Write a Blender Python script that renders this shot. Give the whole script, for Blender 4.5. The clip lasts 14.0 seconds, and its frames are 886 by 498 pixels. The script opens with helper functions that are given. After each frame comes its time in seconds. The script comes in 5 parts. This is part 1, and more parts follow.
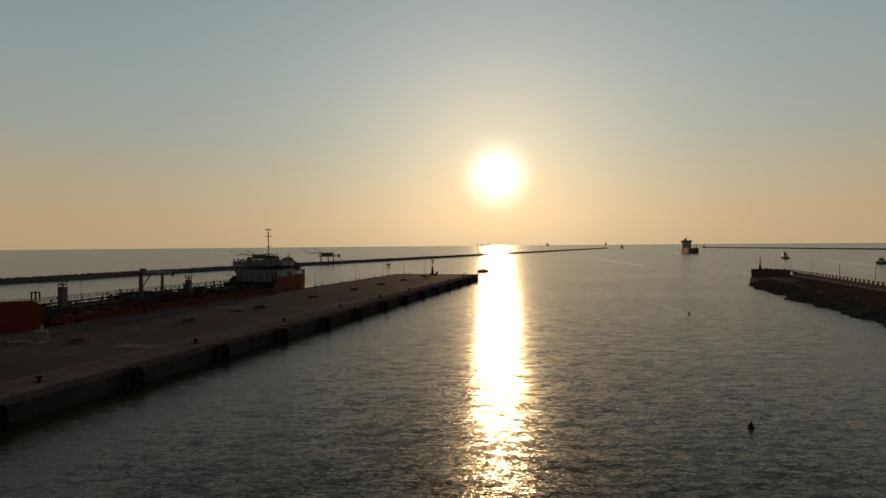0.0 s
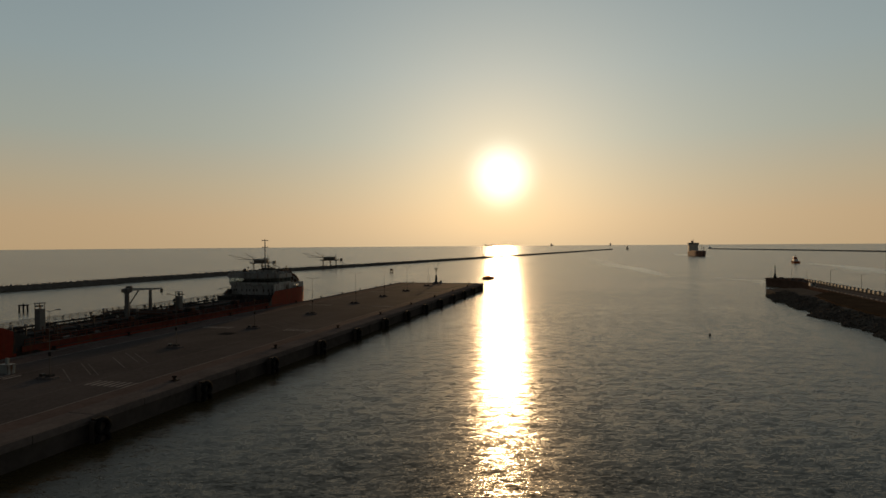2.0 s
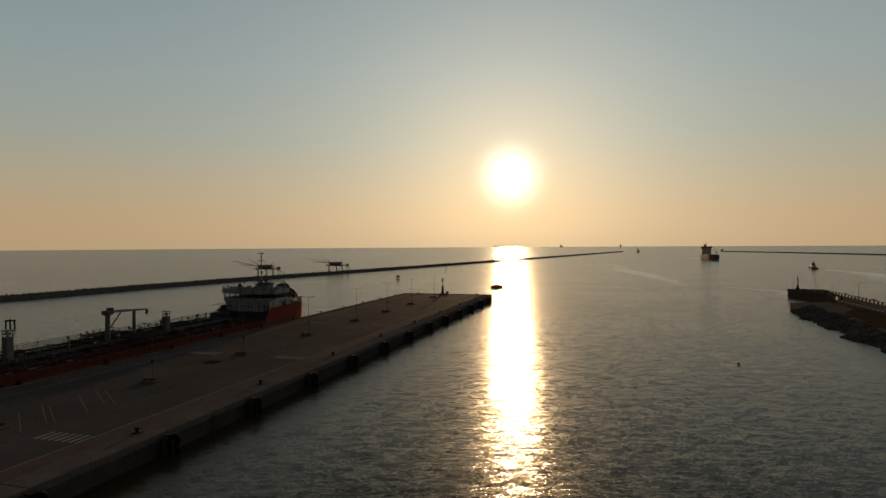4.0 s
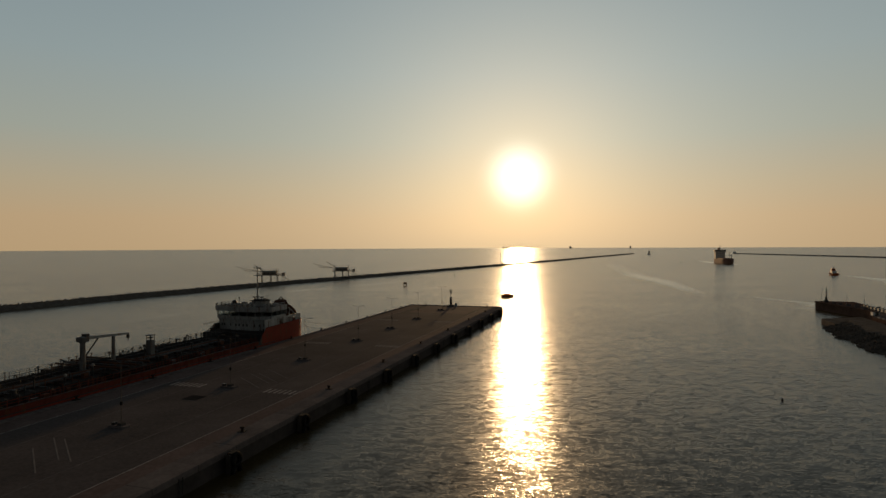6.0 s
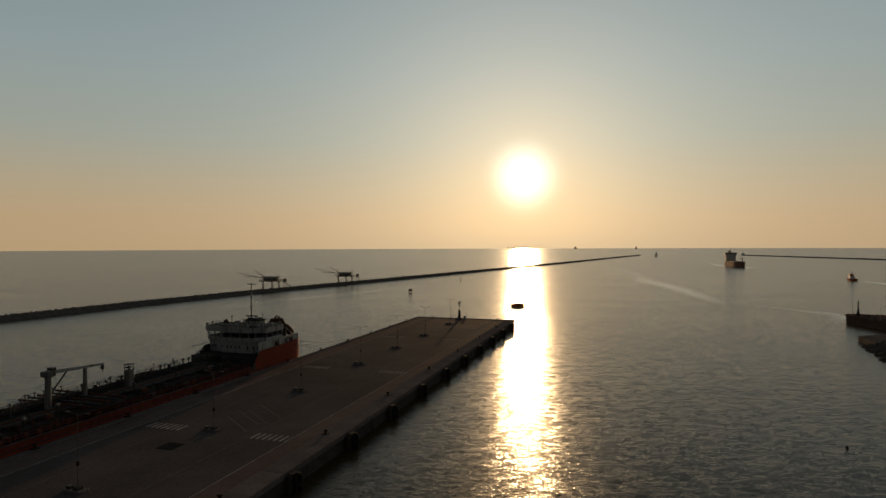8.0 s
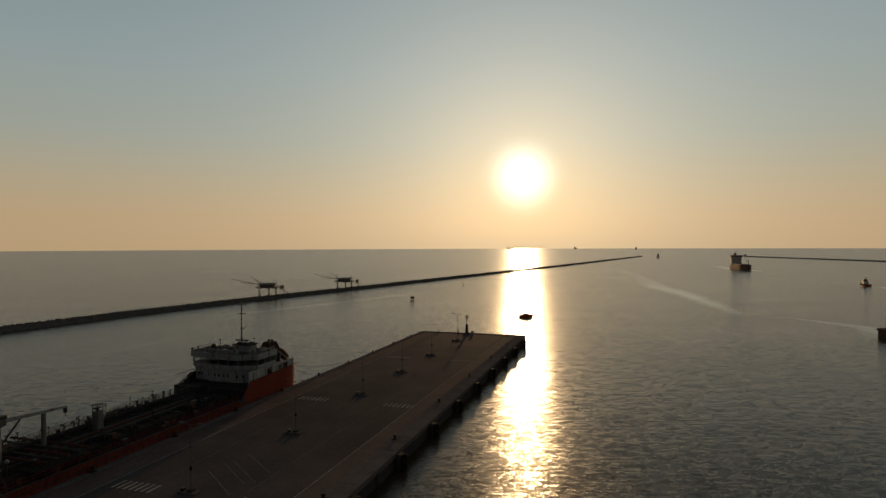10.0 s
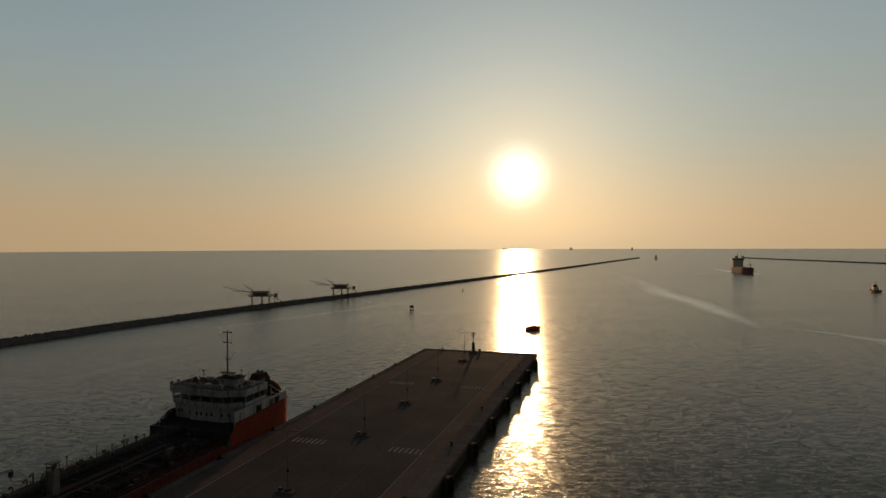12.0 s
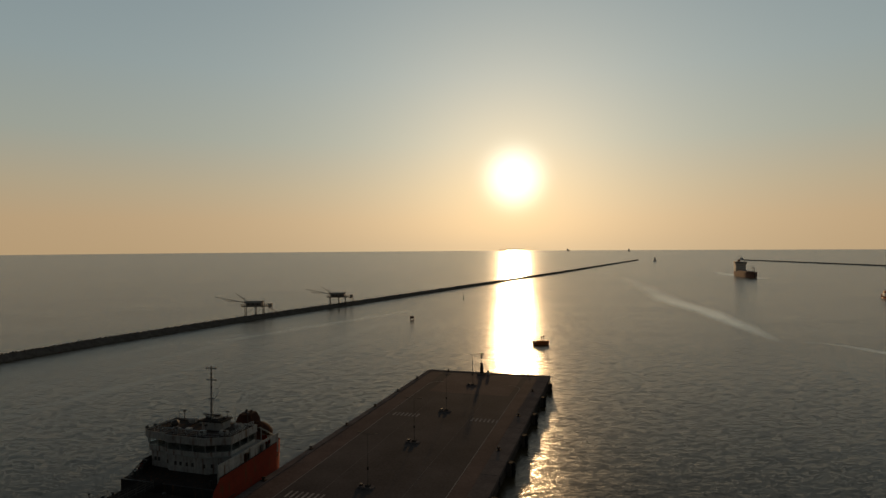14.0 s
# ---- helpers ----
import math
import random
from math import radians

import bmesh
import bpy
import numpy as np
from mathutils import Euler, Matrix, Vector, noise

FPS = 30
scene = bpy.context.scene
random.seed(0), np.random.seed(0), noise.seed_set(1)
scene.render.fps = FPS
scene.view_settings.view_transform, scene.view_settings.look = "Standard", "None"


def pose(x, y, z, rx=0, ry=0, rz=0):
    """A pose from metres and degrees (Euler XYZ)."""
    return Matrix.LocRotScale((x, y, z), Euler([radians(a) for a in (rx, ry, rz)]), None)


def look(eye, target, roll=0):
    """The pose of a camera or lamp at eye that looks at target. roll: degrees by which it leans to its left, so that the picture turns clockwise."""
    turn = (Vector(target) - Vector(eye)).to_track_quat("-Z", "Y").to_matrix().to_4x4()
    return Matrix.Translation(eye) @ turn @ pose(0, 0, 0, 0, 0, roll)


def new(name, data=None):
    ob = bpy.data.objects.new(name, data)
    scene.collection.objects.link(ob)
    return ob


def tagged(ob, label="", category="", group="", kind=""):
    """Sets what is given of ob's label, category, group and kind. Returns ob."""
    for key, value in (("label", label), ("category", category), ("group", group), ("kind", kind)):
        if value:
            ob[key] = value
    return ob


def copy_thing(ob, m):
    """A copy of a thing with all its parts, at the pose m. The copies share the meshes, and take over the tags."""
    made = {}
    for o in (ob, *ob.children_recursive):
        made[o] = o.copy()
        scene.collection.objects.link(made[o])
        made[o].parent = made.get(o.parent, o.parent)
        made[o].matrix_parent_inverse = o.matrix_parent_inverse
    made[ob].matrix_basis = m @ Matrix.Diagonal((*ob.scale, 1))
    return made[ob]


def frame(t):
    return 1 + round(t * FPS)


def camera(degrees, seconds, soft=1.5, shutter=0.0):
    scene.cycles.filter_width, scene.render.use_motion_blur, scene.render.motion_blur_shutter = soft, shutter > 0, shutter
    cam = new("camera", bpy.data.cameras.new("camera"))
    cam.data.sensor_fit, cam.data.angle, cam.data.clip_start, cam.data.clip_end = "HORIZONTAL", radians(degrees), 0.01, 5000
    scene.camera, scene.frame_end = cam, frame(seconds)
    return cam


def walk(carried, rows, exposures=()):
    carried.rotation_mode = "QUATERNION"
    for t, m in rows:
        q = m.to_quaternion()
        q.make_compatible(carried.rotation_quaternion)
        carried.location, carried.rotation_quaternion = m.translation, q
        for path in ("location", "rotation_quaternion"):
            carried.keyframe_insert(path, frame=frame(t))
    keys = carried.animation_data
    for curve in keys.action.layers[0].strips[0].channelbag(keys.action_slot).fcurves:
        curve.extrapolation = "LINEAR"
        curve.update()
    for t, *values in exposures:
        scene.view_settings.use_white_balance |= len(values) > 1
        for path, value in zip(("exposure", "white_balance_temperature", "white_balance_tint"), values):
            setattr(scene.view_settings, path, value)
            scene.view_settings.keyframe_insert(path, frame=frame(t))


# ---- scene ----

# ---- light levels ----
EXPO = 0.0
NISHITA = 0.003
FAR_SKY = 0.16
DUSK = (0.022, 0.027, 0.031)
SUN_POWER = 1.4
SUN_WIDTH = 1.5
HAZE = ((0.0, (0.45, 0.315, 0.175)), (0.044, (0.45, 0.32, 0.185)), (0.095, (0.40, 0.33, 0.22)), (0.17, (0.308, 0.328, 0.282)), (0.275, (0.252, 0.306, 0.310)), (0.40, (0.204, 0.262, 0.287)), (0.52, (0.112, 0.139, 0.151)), (0.70, (0.060, 0.075, 0.086)), (1.0, (0.040, 0.051, 0.060)))
AUREOLE = (((0.94, 1.0, 0.88), 2.45, 0.85, 2.6), ((1.0, 0.55, 0.15), 7.0, 0.28, 1.3), ((1.0, 0.93, 0.72), 20.0, 0.24, 1.5))
WAVES = ((0.5, 2.2, 0, 0.02, 0.08), (1.3, 2.6, 0, 0.03, 0.165), (3.2, 3.0, 1, 0.08, 0.24), (8.0, 2.8, 0, 0.17, 0.25), (18.0, 2.4, 0, 0.31, 0.31))
LANES = (0.55, 1.10)
WATER_ROUGH = (0.175, 0.195)
WATER_DRAWN = 0.45
WATER_SPARKLE = (0.17, 0.40)
WATER_SPEC = 0.165
OPEN_SEA = 1.25


# ---- camera and its flight ----
cam = camera(73.7, 14.0)
PATH = [
    (0, (0.001, 0.000, 15.655), (0.001, 99.997, 14.860), -0.48),
    (0.5, (-0.246, 1.649, 16.393), (-0.263, 101.646, 15.559), -0.47),
    (1, (-0.299, 3.388, 17.165), (-0.445, 103.385, 16.318), -0.46),
    (1.5, (-0.214, 5.220, 17.960), (-0.581, 105.216, 17.119), -0.44),
    (2, (-0.041, 7.144, 18.769), (-0.702, 107.139, 17.948), -0.42),
    (2.5, (0.177, 9.163, 19.585), (-0.830, 109.155, 18.793), -0.40),
    (3, (0.404, 11.276, 20.403), (-0.986, 111.264, 19.645), -0.38),
    (3.5, (0.611, 13.483, 21.219), (-1.183, 113.465, 20.497), -0.35),
    (4, (0.772, 15.784, 22.032), (-1.431, 115.758, 21.344), -0.33),
    (4.5, (0.868, 18.177, 22.839), (-1.737, 118.141, 22.182), -0.31),
    (5, (0.885, 20.661, 23.641), (-2.102, 120.614, 23.010), -0.29),
    (5.5, (0.812, 23.232, 24.437), (-2.527, 123.174, 23.827), -0.27),
    (6, (0.644, 25.888, 25.230), (-3.009, 125.819, 24.635), -0.26),
    (6.5, (0.378, 28.625, 26.022), (-3.542, 128.546, 25.435), -0.24),
    (7, (0.015, 31.438, 26.814), (-4.120, 131.351, 26.229), -0.23),
    (7.5, (-0.441, 34.323, 27.609), (-4.734, 134.229, 27.021), -0.22),
    (8, (-0.984, 37.272, 28.410), (-5.377, 137.174, 27.815), -0.21),
    (8.5, (-1.604, 40.280, 29.218), (-6.039, 140.180, 28.613), -0.20),
    (9, (-2.292, 43.338, 30.036), (-6.711, 143.238, 29.419), -0.20),
    (9.5, (-3.036, 46.438, 30.866), (-7.384, 146.341, 30.237), -0.20),
    (10, (-3.823, 49.570, 31.707), (-8.051, 149.479, 31.069), -0.20),
    (10.5, (-4.640, 52.725, 32.561), (-8.705, 152.640, 31.918), -0.20),
    (11, (-5.472, 55.890, 33.427), (-9.343, 155.813, 32.784), -0.21),
    (11.5, (-6.308, 59.054, 34.302), (-9.962, 158.985, 33.667), -0.22),
    (12, (-7.133, 62.203, 35.183), (-10.563, 162.142, 34.566), -0.24),
    (12.5, (-7.936, 65.323, 36.066), (-11.149, 165.269, 35.479), -0.26),
    (13, (-8.705, 68.397, 36.945), (-11.728, 168.350, 36.400), -0.29),
    (13.5, (-9.433, 71.411, 37.811), (-12.312, 171.368, 37.324), -0.33),
    (14, (-10.112, 74.345, 38.654), (-12.916, 174.305, 38.240), -0.38),
]
walk(cam, [(t, look(eye, target, roll)) for t, eye, target, roll in PATH], [(0, EXPO), (14, EXPO)])

# ---- sky and sun ----
SUN_AZ, SUN_EL = 5.3, 6.5
sun_way = Vector((math.sin(radians(SUN_AZ)) * math.cos(radians(SUN_EL)),
                  math.cos(radians(SUN_AZ)) * math.cos(radians(SUN_EL)), math.sin(radians(SUN_EL))))


def sky():
    w = bpy.data.worlds.new("evening_sky")
    scene.world = w
    w.use_nodes = True
    nt = w.node_tree
    N, L = nt.nodes, nt.links
    N.clear()
    out = N.new("ShaderNodeOutputWorld")
    bg = N.new("ShaderNodeBackground")
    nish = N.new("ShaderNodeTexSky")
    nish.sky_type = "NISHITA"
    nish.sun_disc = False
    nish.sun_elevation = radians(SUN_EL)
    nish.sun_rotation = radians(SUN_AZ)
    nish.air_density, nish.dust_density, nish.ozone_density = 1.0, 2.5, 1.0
    tc = N.new("ShaderNodeTexCoord")
    nrm = N.new("ShaderNodeVectorMath")
    nrm.operation = "NORMALIZE"
    L.new(tc.outputs["Generated"], nrm.inputs[0])
    sep = N.new("ShaderNodeSeparateXYZ")
    L.new(nrm.outputs[0], sep.inputs[0])
    # haze layers by height over the horizon
    mr = N.new("ShaderNodeMapRange")
    mr.inputs["From Min"].default_value, mr.inputs["From Max"].default_value = 0.0, 1.0
    L.new(sep.outputs["Z"], mr.inputs["Value"])
    ramp = N.new("ShaderNodeValToRGB")
    L.new(mr.outputs[0], ramp.inputs[0])
    el = ramp.color_ramp.elements
    for pos, col in HAZE:
        e = el[0] if pos == 0 else (el[len(el) - 1] if pos == 1 else el.new(pos))
        e.position = pos
        e.color = (*col, 1)
    # aureole: light scattered forward round the low sun
    dot = N.new("ShaderNodeVectorMath")
    dot.operation = "DOT_PRODUCT"
    dot.inputs[1].default_value = sun_way
    L.new(nrm.outputs[0], dot.inputs[0])
    ac = N.new("ShaderNodeMath")
    ac.operation = "ARCCOSINE"
    ac.use_clamp = False
    L.new(dot.outputs["Value"], ac.inputs[0])
    total = None
    for col, width, amount, power in AUREOLE:
        d = N.new("ShaderNodeMath")
        d.operation = "DIVIDE"
        d.inputs[1].default_value = radians(width)
        L.new(ac.outputs[0], d.inputs[0])
        p = N.new("ShaderNodeMath")
        p.operation = "POWER"
        p.inputs[1].default_value = power
        L.new(d.outputs[0], p.inputs[0])
        m = N.new("ShaderNodeMath")
        m.operation = "MULTIPLY"
        m.inputs[1].default_value = -1
        L.new(p.outputs[0], m.inputs[0])
        e = N.new("ShaderNodeMath")
        e.operation = "EXPONENT"
        L.new(m.outputs[0], e.inputs[0])
        s = N.new("ShaderNodeVectorMath")
        s.operation = "SCALE"
        s.inputs[0].default_value = [c * amount for c in col]
        L.new(e.outputs[0], s.inputs["Scale"])
        if total is None:
            total = s
        else:
            a = N.new("ShaderNodeVectorMath")
            a.operation = "ADD"
            L.new(total.outputs[0], a.inputs[0])
            L.new(s.outputs[0], a.inputs[1])
            total = a
    # the sky away from the sun is darker
    away = N.new("ShaderNodeMapRange")
    away.interpolation_type = "SMOOTHSTEP"
    away.inputs["From Min"].default_value, away.inputs["From Max"].default_value = -0.35, 0.72
    away.inputs["To Min"].default_value, away.inputs["To Max"].default_value = FAR_SKY, 1.0
    L.new(dot.outputs["Value"], away.inputs["Value"])
    dim = N.new("ShaderNodeVectorMath")
    dim.operation = "SCALE"
    L.new(ramp.outputs[0], dim.inputs[0])
    L.new(away.outputs[0], dim.inputs["Scale"])
    # cool dusk sky opposite the sun
    back = N.new("ShaderNodeMapRange")
    back.interpolation_type = "SMOOTHSTEP"
    back.inputs["From Min"].default_value, back.inputs["From Max"].default_value = -0.35, 0.60
    back.inputs["To Min"].default_value, back.inputs["To Max"].default_value = 1.0, 0.0
    L.new(dot.outputs["Value"], back.inputs["Value"])
    dusk = N.new("ShaderNodeVectorMath")
    dusk.operation = "SCALE"
    dusk.inputs[0].default_value = DUSK
    L.new(back.outputs[0], dusk.inputs["Scale"])
    with_dusk = N.new("ShaderNodeVectorMath")
    with_dusk.operation = "ADD"
    L.new(dim.outputs[0], with_dusk.inputs[0])
    L.new(dusk.outputs[0], with_dusk.inputs[1])
    a = N.new("ShaderNodeVectorMath")
    a.operation = "ADD"
    L.new(total.outputs[0], a.inputs[0])
    L.new(with_dusk.outputs[0], a.inputs[1])
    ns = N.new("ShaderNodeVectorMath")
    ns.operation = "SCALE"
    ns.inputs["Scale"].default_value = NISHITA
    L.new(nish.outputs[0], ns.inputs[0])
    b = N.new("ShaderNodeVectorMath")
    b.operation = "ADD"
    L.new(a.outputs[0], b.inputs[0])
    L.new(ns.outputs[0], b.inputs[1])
    L.new(b.outputs[0], bg.inputs["Color"])
    bg.inputs["Strength"].default_value = 1.0
    L.new(bg.outputs[0], out.inputs[0])


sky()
lamp = bpy.data.lights.new("sun", "SUN")
lamp.energy, lamp.angle, lamp.color = SUN_POWER, radians(SUN_WIDTH), (1.0, 0.62, 0.29)
sun = new("sun", lamp)
sun.matrix_world = look((0, 0, 0), tuple(-v for v in sun_way))
sun.location = (0, 0, 300)


# ---- materials ----
def material(name, col, rough=0.7, metal=0.0, spread=0.25, grain=6.0, patch=0.35, bump=0.15, rust=0.0, spec=0.3):
    """Paint, stone or steel with grain, larger stains, and rust streaks where asked."""
    m = bpy.data.materials.new(name)
    m.use_nodes = True
    nt = m.node_tree
    N, L = nt.nodes, nt.links
    b = N["Principled BSDF"]
    tc = N.new("ShaderNodeTexCoord")
    info = N.new("ShaderNodeObjectInfo")
    n1, n2 = N.new("ShaderNodeTexNoise"), N.new("ShaderNodeTexNoise")
    n1.inputs["Scale"].default_value, n1.inputs["Detail"].default_value = grain, 5
    n2.inputs["Scale"].default_value, n2.inputs["Detail"].default_value = patch, 4
    for n in (n1, n2):
        L.new(tc.outputs["Object"], n.inputs["Vector"])
    s = N.new("ShaderNodeMath")
    s.operation = "ADD"
    L.new(n1.outputs["Fac"], s.inputs[0])
    L.new(n2.outputs["Fac"], s.inputs[1])
    s2 = N.new("ShaderNodeMath")
    s2.operation = "MULTIPLY_ADD"
    s2.inputs[1].default_value = 0.25
    L.new(info.outputs["Random"], s2.inputs[0])
    L.new(s.outputs[0], s2.inputs[2])
    mr = N.new("ShaderNodeMapRange")
    mr.inputs["From Min"].default_value, mr.inputs["From Max"].default_value = 0.7, 1.5
    L.new(s2.outputs[0], mr.inputs["Value"])
    mix = N.new("ShaderNodeMix")
    mix.data_type = "RGBA"
    mix.inputs["A"].default_value = (*[c * (1 - spread) for c in col], 1)
    mix.inputs["B"].default_value = (*[min(1, c * (1 + spread)) for c in col], 1)
    L.new(mr.outputs[0], mix.inputs["Factor"])
    last = mix.outputs["Result"]
    if rust:
        mp = N.new("ShaderNodeMapping")
        mp.inputs["Scale"].default_value = (1.6, 1.6, 0.22)
        L.new(tc.outputs["Object"], mp.inputs["Vector"])
        n3 = N.new("ShaderNodeTexNoise")
        n3.inputs["Scale"].default_value, n3.inputs["Detail"].default_value = 1.4, 6
        L.new(mp.outputs[0], n3.inputs["Vector"])
        r = N.new("ShaderNodeMapRange")
        r.inputs["From Min"].default_value, r.inputs["From Max"].default_value = 0.62 - 0.15 * rust, 0.72
        L.new(n3.outputs["Fac"], r.inputs["Value"])
        mx = N.new("ShaderNodeMix")
        mx.data_type = "RGBA"
        mx.inputs["B"].default_value = (0.13, 0.055, 0.025, 1)
        L.new(last, mx.inputs["A"])
        L.new(r.outputs[0], mx.inputs["Factor"])
        last = mx.outputs["Result"]
    L.new(last, b.inputs["Base Color"])
    rr = N.new("ShaderNodeMapRange")
    rr.inputs["To Min"].default_value, rr.inputs["To Max"].default_value = max(0.05, rough - 0.12), min(1, rough + 0.12)
    L.new(n1.outputs["Fac"], rr.inputs["Value"])
    L.new(rr.outputs[0], b.inputs["Roughness"])
    b.inputs["Metallic"].default_value = metal
    b.inputs["Specular IOR Level"].default_value = spec
    if bump:
        bp = N.new("ShaderNodeBump")
        bp.inputs["Strength"].default_value, bp.inputs["Distance"].default_value = bump, 0.05
        L.new(n1.outputs["Fac"], bp.inputs["Height"])
        L.new(bp.outputs[0], b.inputs["Normal"])
    return m


def water_material():
    m = bpy.data.materials.new("sea_water")
    m.use_nodes = True
    nt = m.node_tree
    N, L = nt.nodes, nt.links
    b = N["Principled BSDF"]
    b.inputs["IOR"].default_value = 1.333
    b.inputs["Specular IOR Level"].default_value = WATER_SPEC
    tc = N.new("ShaderNodeTexCoord")
    # wave slopes across and along, laid over one another at several lengths
    slope = None
    for scale, stretch, detail, across, along in WAVES:
        mp = N.new("ShaderNodeMapping")
        mp.inputs["Scale"].default_value = (scale / stretch, scale, scale)
        L.new(tc.outputs["Object"], mp.inputs["Vector"])
        n = N.new("ShaderNodeTexNoise")
        n.inputs["Scale"].default_value, n.inputs["Detail"].default_value, n.inputs["Roughness"].default_value = 1.0, detail, 0.55
        L.new(mp.outputs[0], n.inputs["Vector"])
        c = N.new("ShaderNodeVectorMath")
        c.operation = "SUBTRACT"
        c.inputs[1].default_value = (0.5, 0.5, 0.5)
        L.new(n.outputs["Color"], c.inputs[0])
        k = N.new("ShaderNodeVectorMath")
        k.operation = "MULTIPLY"
        k.inputs[1].default_value = (across, along, 0)
        L.new(c.outputs[0], k.inputs[0])
        a = N.new("ShaderNodeVectorMath")
        a.operation = "ADD"
        L.new(k.outputs[0], a.inputs[0])
        if slope is None:
            a.inputs[1].default_value = (0, 0, 1)
        else:
            L.new(slope.outputs[0], a.inputs[1])
        slope = a
    # open water outside the harbour is choppier than the sheltered basin
    out = N.new("ShaderNodeVectorMath")
    out.operation = "DOT_PRODUCT"
    out.inputs[1].default_value = (-0.3, 1.0, 0)
    L.new(tc.outputs["Object"], out.inputs[0])
    chop = N.new("ShaderNodeMapRange")
    chop.interpolation_type = "SMOOTHSTEP"
    chop.inputs["From Min"].default_value, chop.inputs["From Max"].default_value = 330, 620
    chop.inputs["To Min"].default_value, chop.inputs["To Max"].default_value = 1.0, OPEN_SEA
    L.new(out.outputs["Value"], chop.inputs["Value"])
    # long lanes of slicker and rougher water drawn out by the wind
    mp = N.new("ShaderNodeMapping")
    mp.vector_type = "TEXTURE"
    mp.inputs["Scale"].default_value = (7.0, 110.0, 50.0)
    mp.inputs["Rotation"].default_value = (0, 0, radians(-17))
    L.new(tc.outputs["Object"], mp.inputs["Vector"])
    n = N.new("ShaderNodeTexNoise")
    n.inputs["Scale"].default_value, n.inputs["Detail"].default_value = 1.0, 4
    L.new(mp.outputs[0], n.inputs["Vector"])
    lane = N.new("ShaderNodeMapRange")
    lane.inputs["From Min"].default_value, lane.inputs["From Max"].default_value = 0.30, 0.44
    lane.inputs["To Min"].default_value, lane.inputs["To Max"].default_value = LANES
    L.new(n.outputs["Fac"], lane.inputs["Value"])
    rise = N.new("ShaderNodeMath")
    rise.operation = "MULTIPLY"
    L.new(chop.outputs[0], rise.inputs[0])
    L.new(lane.outputs[0], rise.inputs[1])
    both = N.new("ShaderNodeCombineXYZ")
    both.inputs["X"].default_value, both.inputs["Z"].default_value = 1.0, 1.0
    L.new(rise.outputs[0], both.inputs["Y"])
    steep = N.new("ShaderNodeVectorMath")
    steep.operation = "MULTIPLY"
    L.new(slope.outputs[0], steep.inputs[0])
    L.new(both.outputs[0], steep.inputs[1])
    nz = N.new("ShaderNodeVectorMath")
    nz.operation = "NORMALIZE"
    L.new(steep.outputs[0], nz.inputs[0])
    L.new(nz.outputs[0], b.inputs["Normal"])
    # smoother and rougher lanes of wind on the water
    mp = N.new("ShaderNodeMapping")
    mp.inputs["Scale"].default_value = (0.010, 0.028, 0.02)
    mp.inputs["Rotation"].default_value = (0, 0, radians(18))
    L.new(tc.outputs["Object"], mp.inputs["Vector"])
    n = N.new("ShaderNodeTexNoise")
    n.inputs["Scale"].default_value, n.inputs["Detail"].default_value = 1.0, 5
    L.new(mp.outputs[0], n.inputs["Vector"])
    r = N.new("ShaderNodeMapRange")
    r.inputs["From Min"].default_value, r.inputs["From Max"].default_value = 0.35, 0.65
    r.inputs["To Min"].default_value, r.inputs["To Max"].default_value = WATER_ROUGH
    L.new(n.outputs["Fac"], r.inputs["Value"])
    L.new(r.outputs[0], b.inputs["Roughness"])
    # the finest ripples scatter a broad sparkle round the reflected sun
    b.inputs["Coat Weight"].default_value, b.inputs["Coat Roughness"].default_value = WATER_SPARKLE
    b.inputs["Coat IOR"].default_value = 1.333
    L.new(nz.outputs[0], b.inputs["Coat Normal"])
    # ripples too small to tell apart are steeper along the wind than across it
    b.inputs["Anisotropic"].default_value = WATER_DRAWN
    wind = N.new("ShaderNodeCombineXYZ")
    wind.inputs["Y"].default_value = 1.0
    L.new(wind.outputs[0], b.inputs["Tangent"])
    mix = N.new("ShaderNodeMix")
    mix.data_type = "RGBA"
    mix.inputs["A"].default_value = (0.042, 0.028, 0.009, 1)
    mix.inputs["B"].default_value = (0.050, 0.034, 0.012, 1)
    L.new(n.outputs["Fac"], mix.inputs["Factor"])
    L.new(mix.outputs["Result"], b.inputs["Base Color"])
    return m


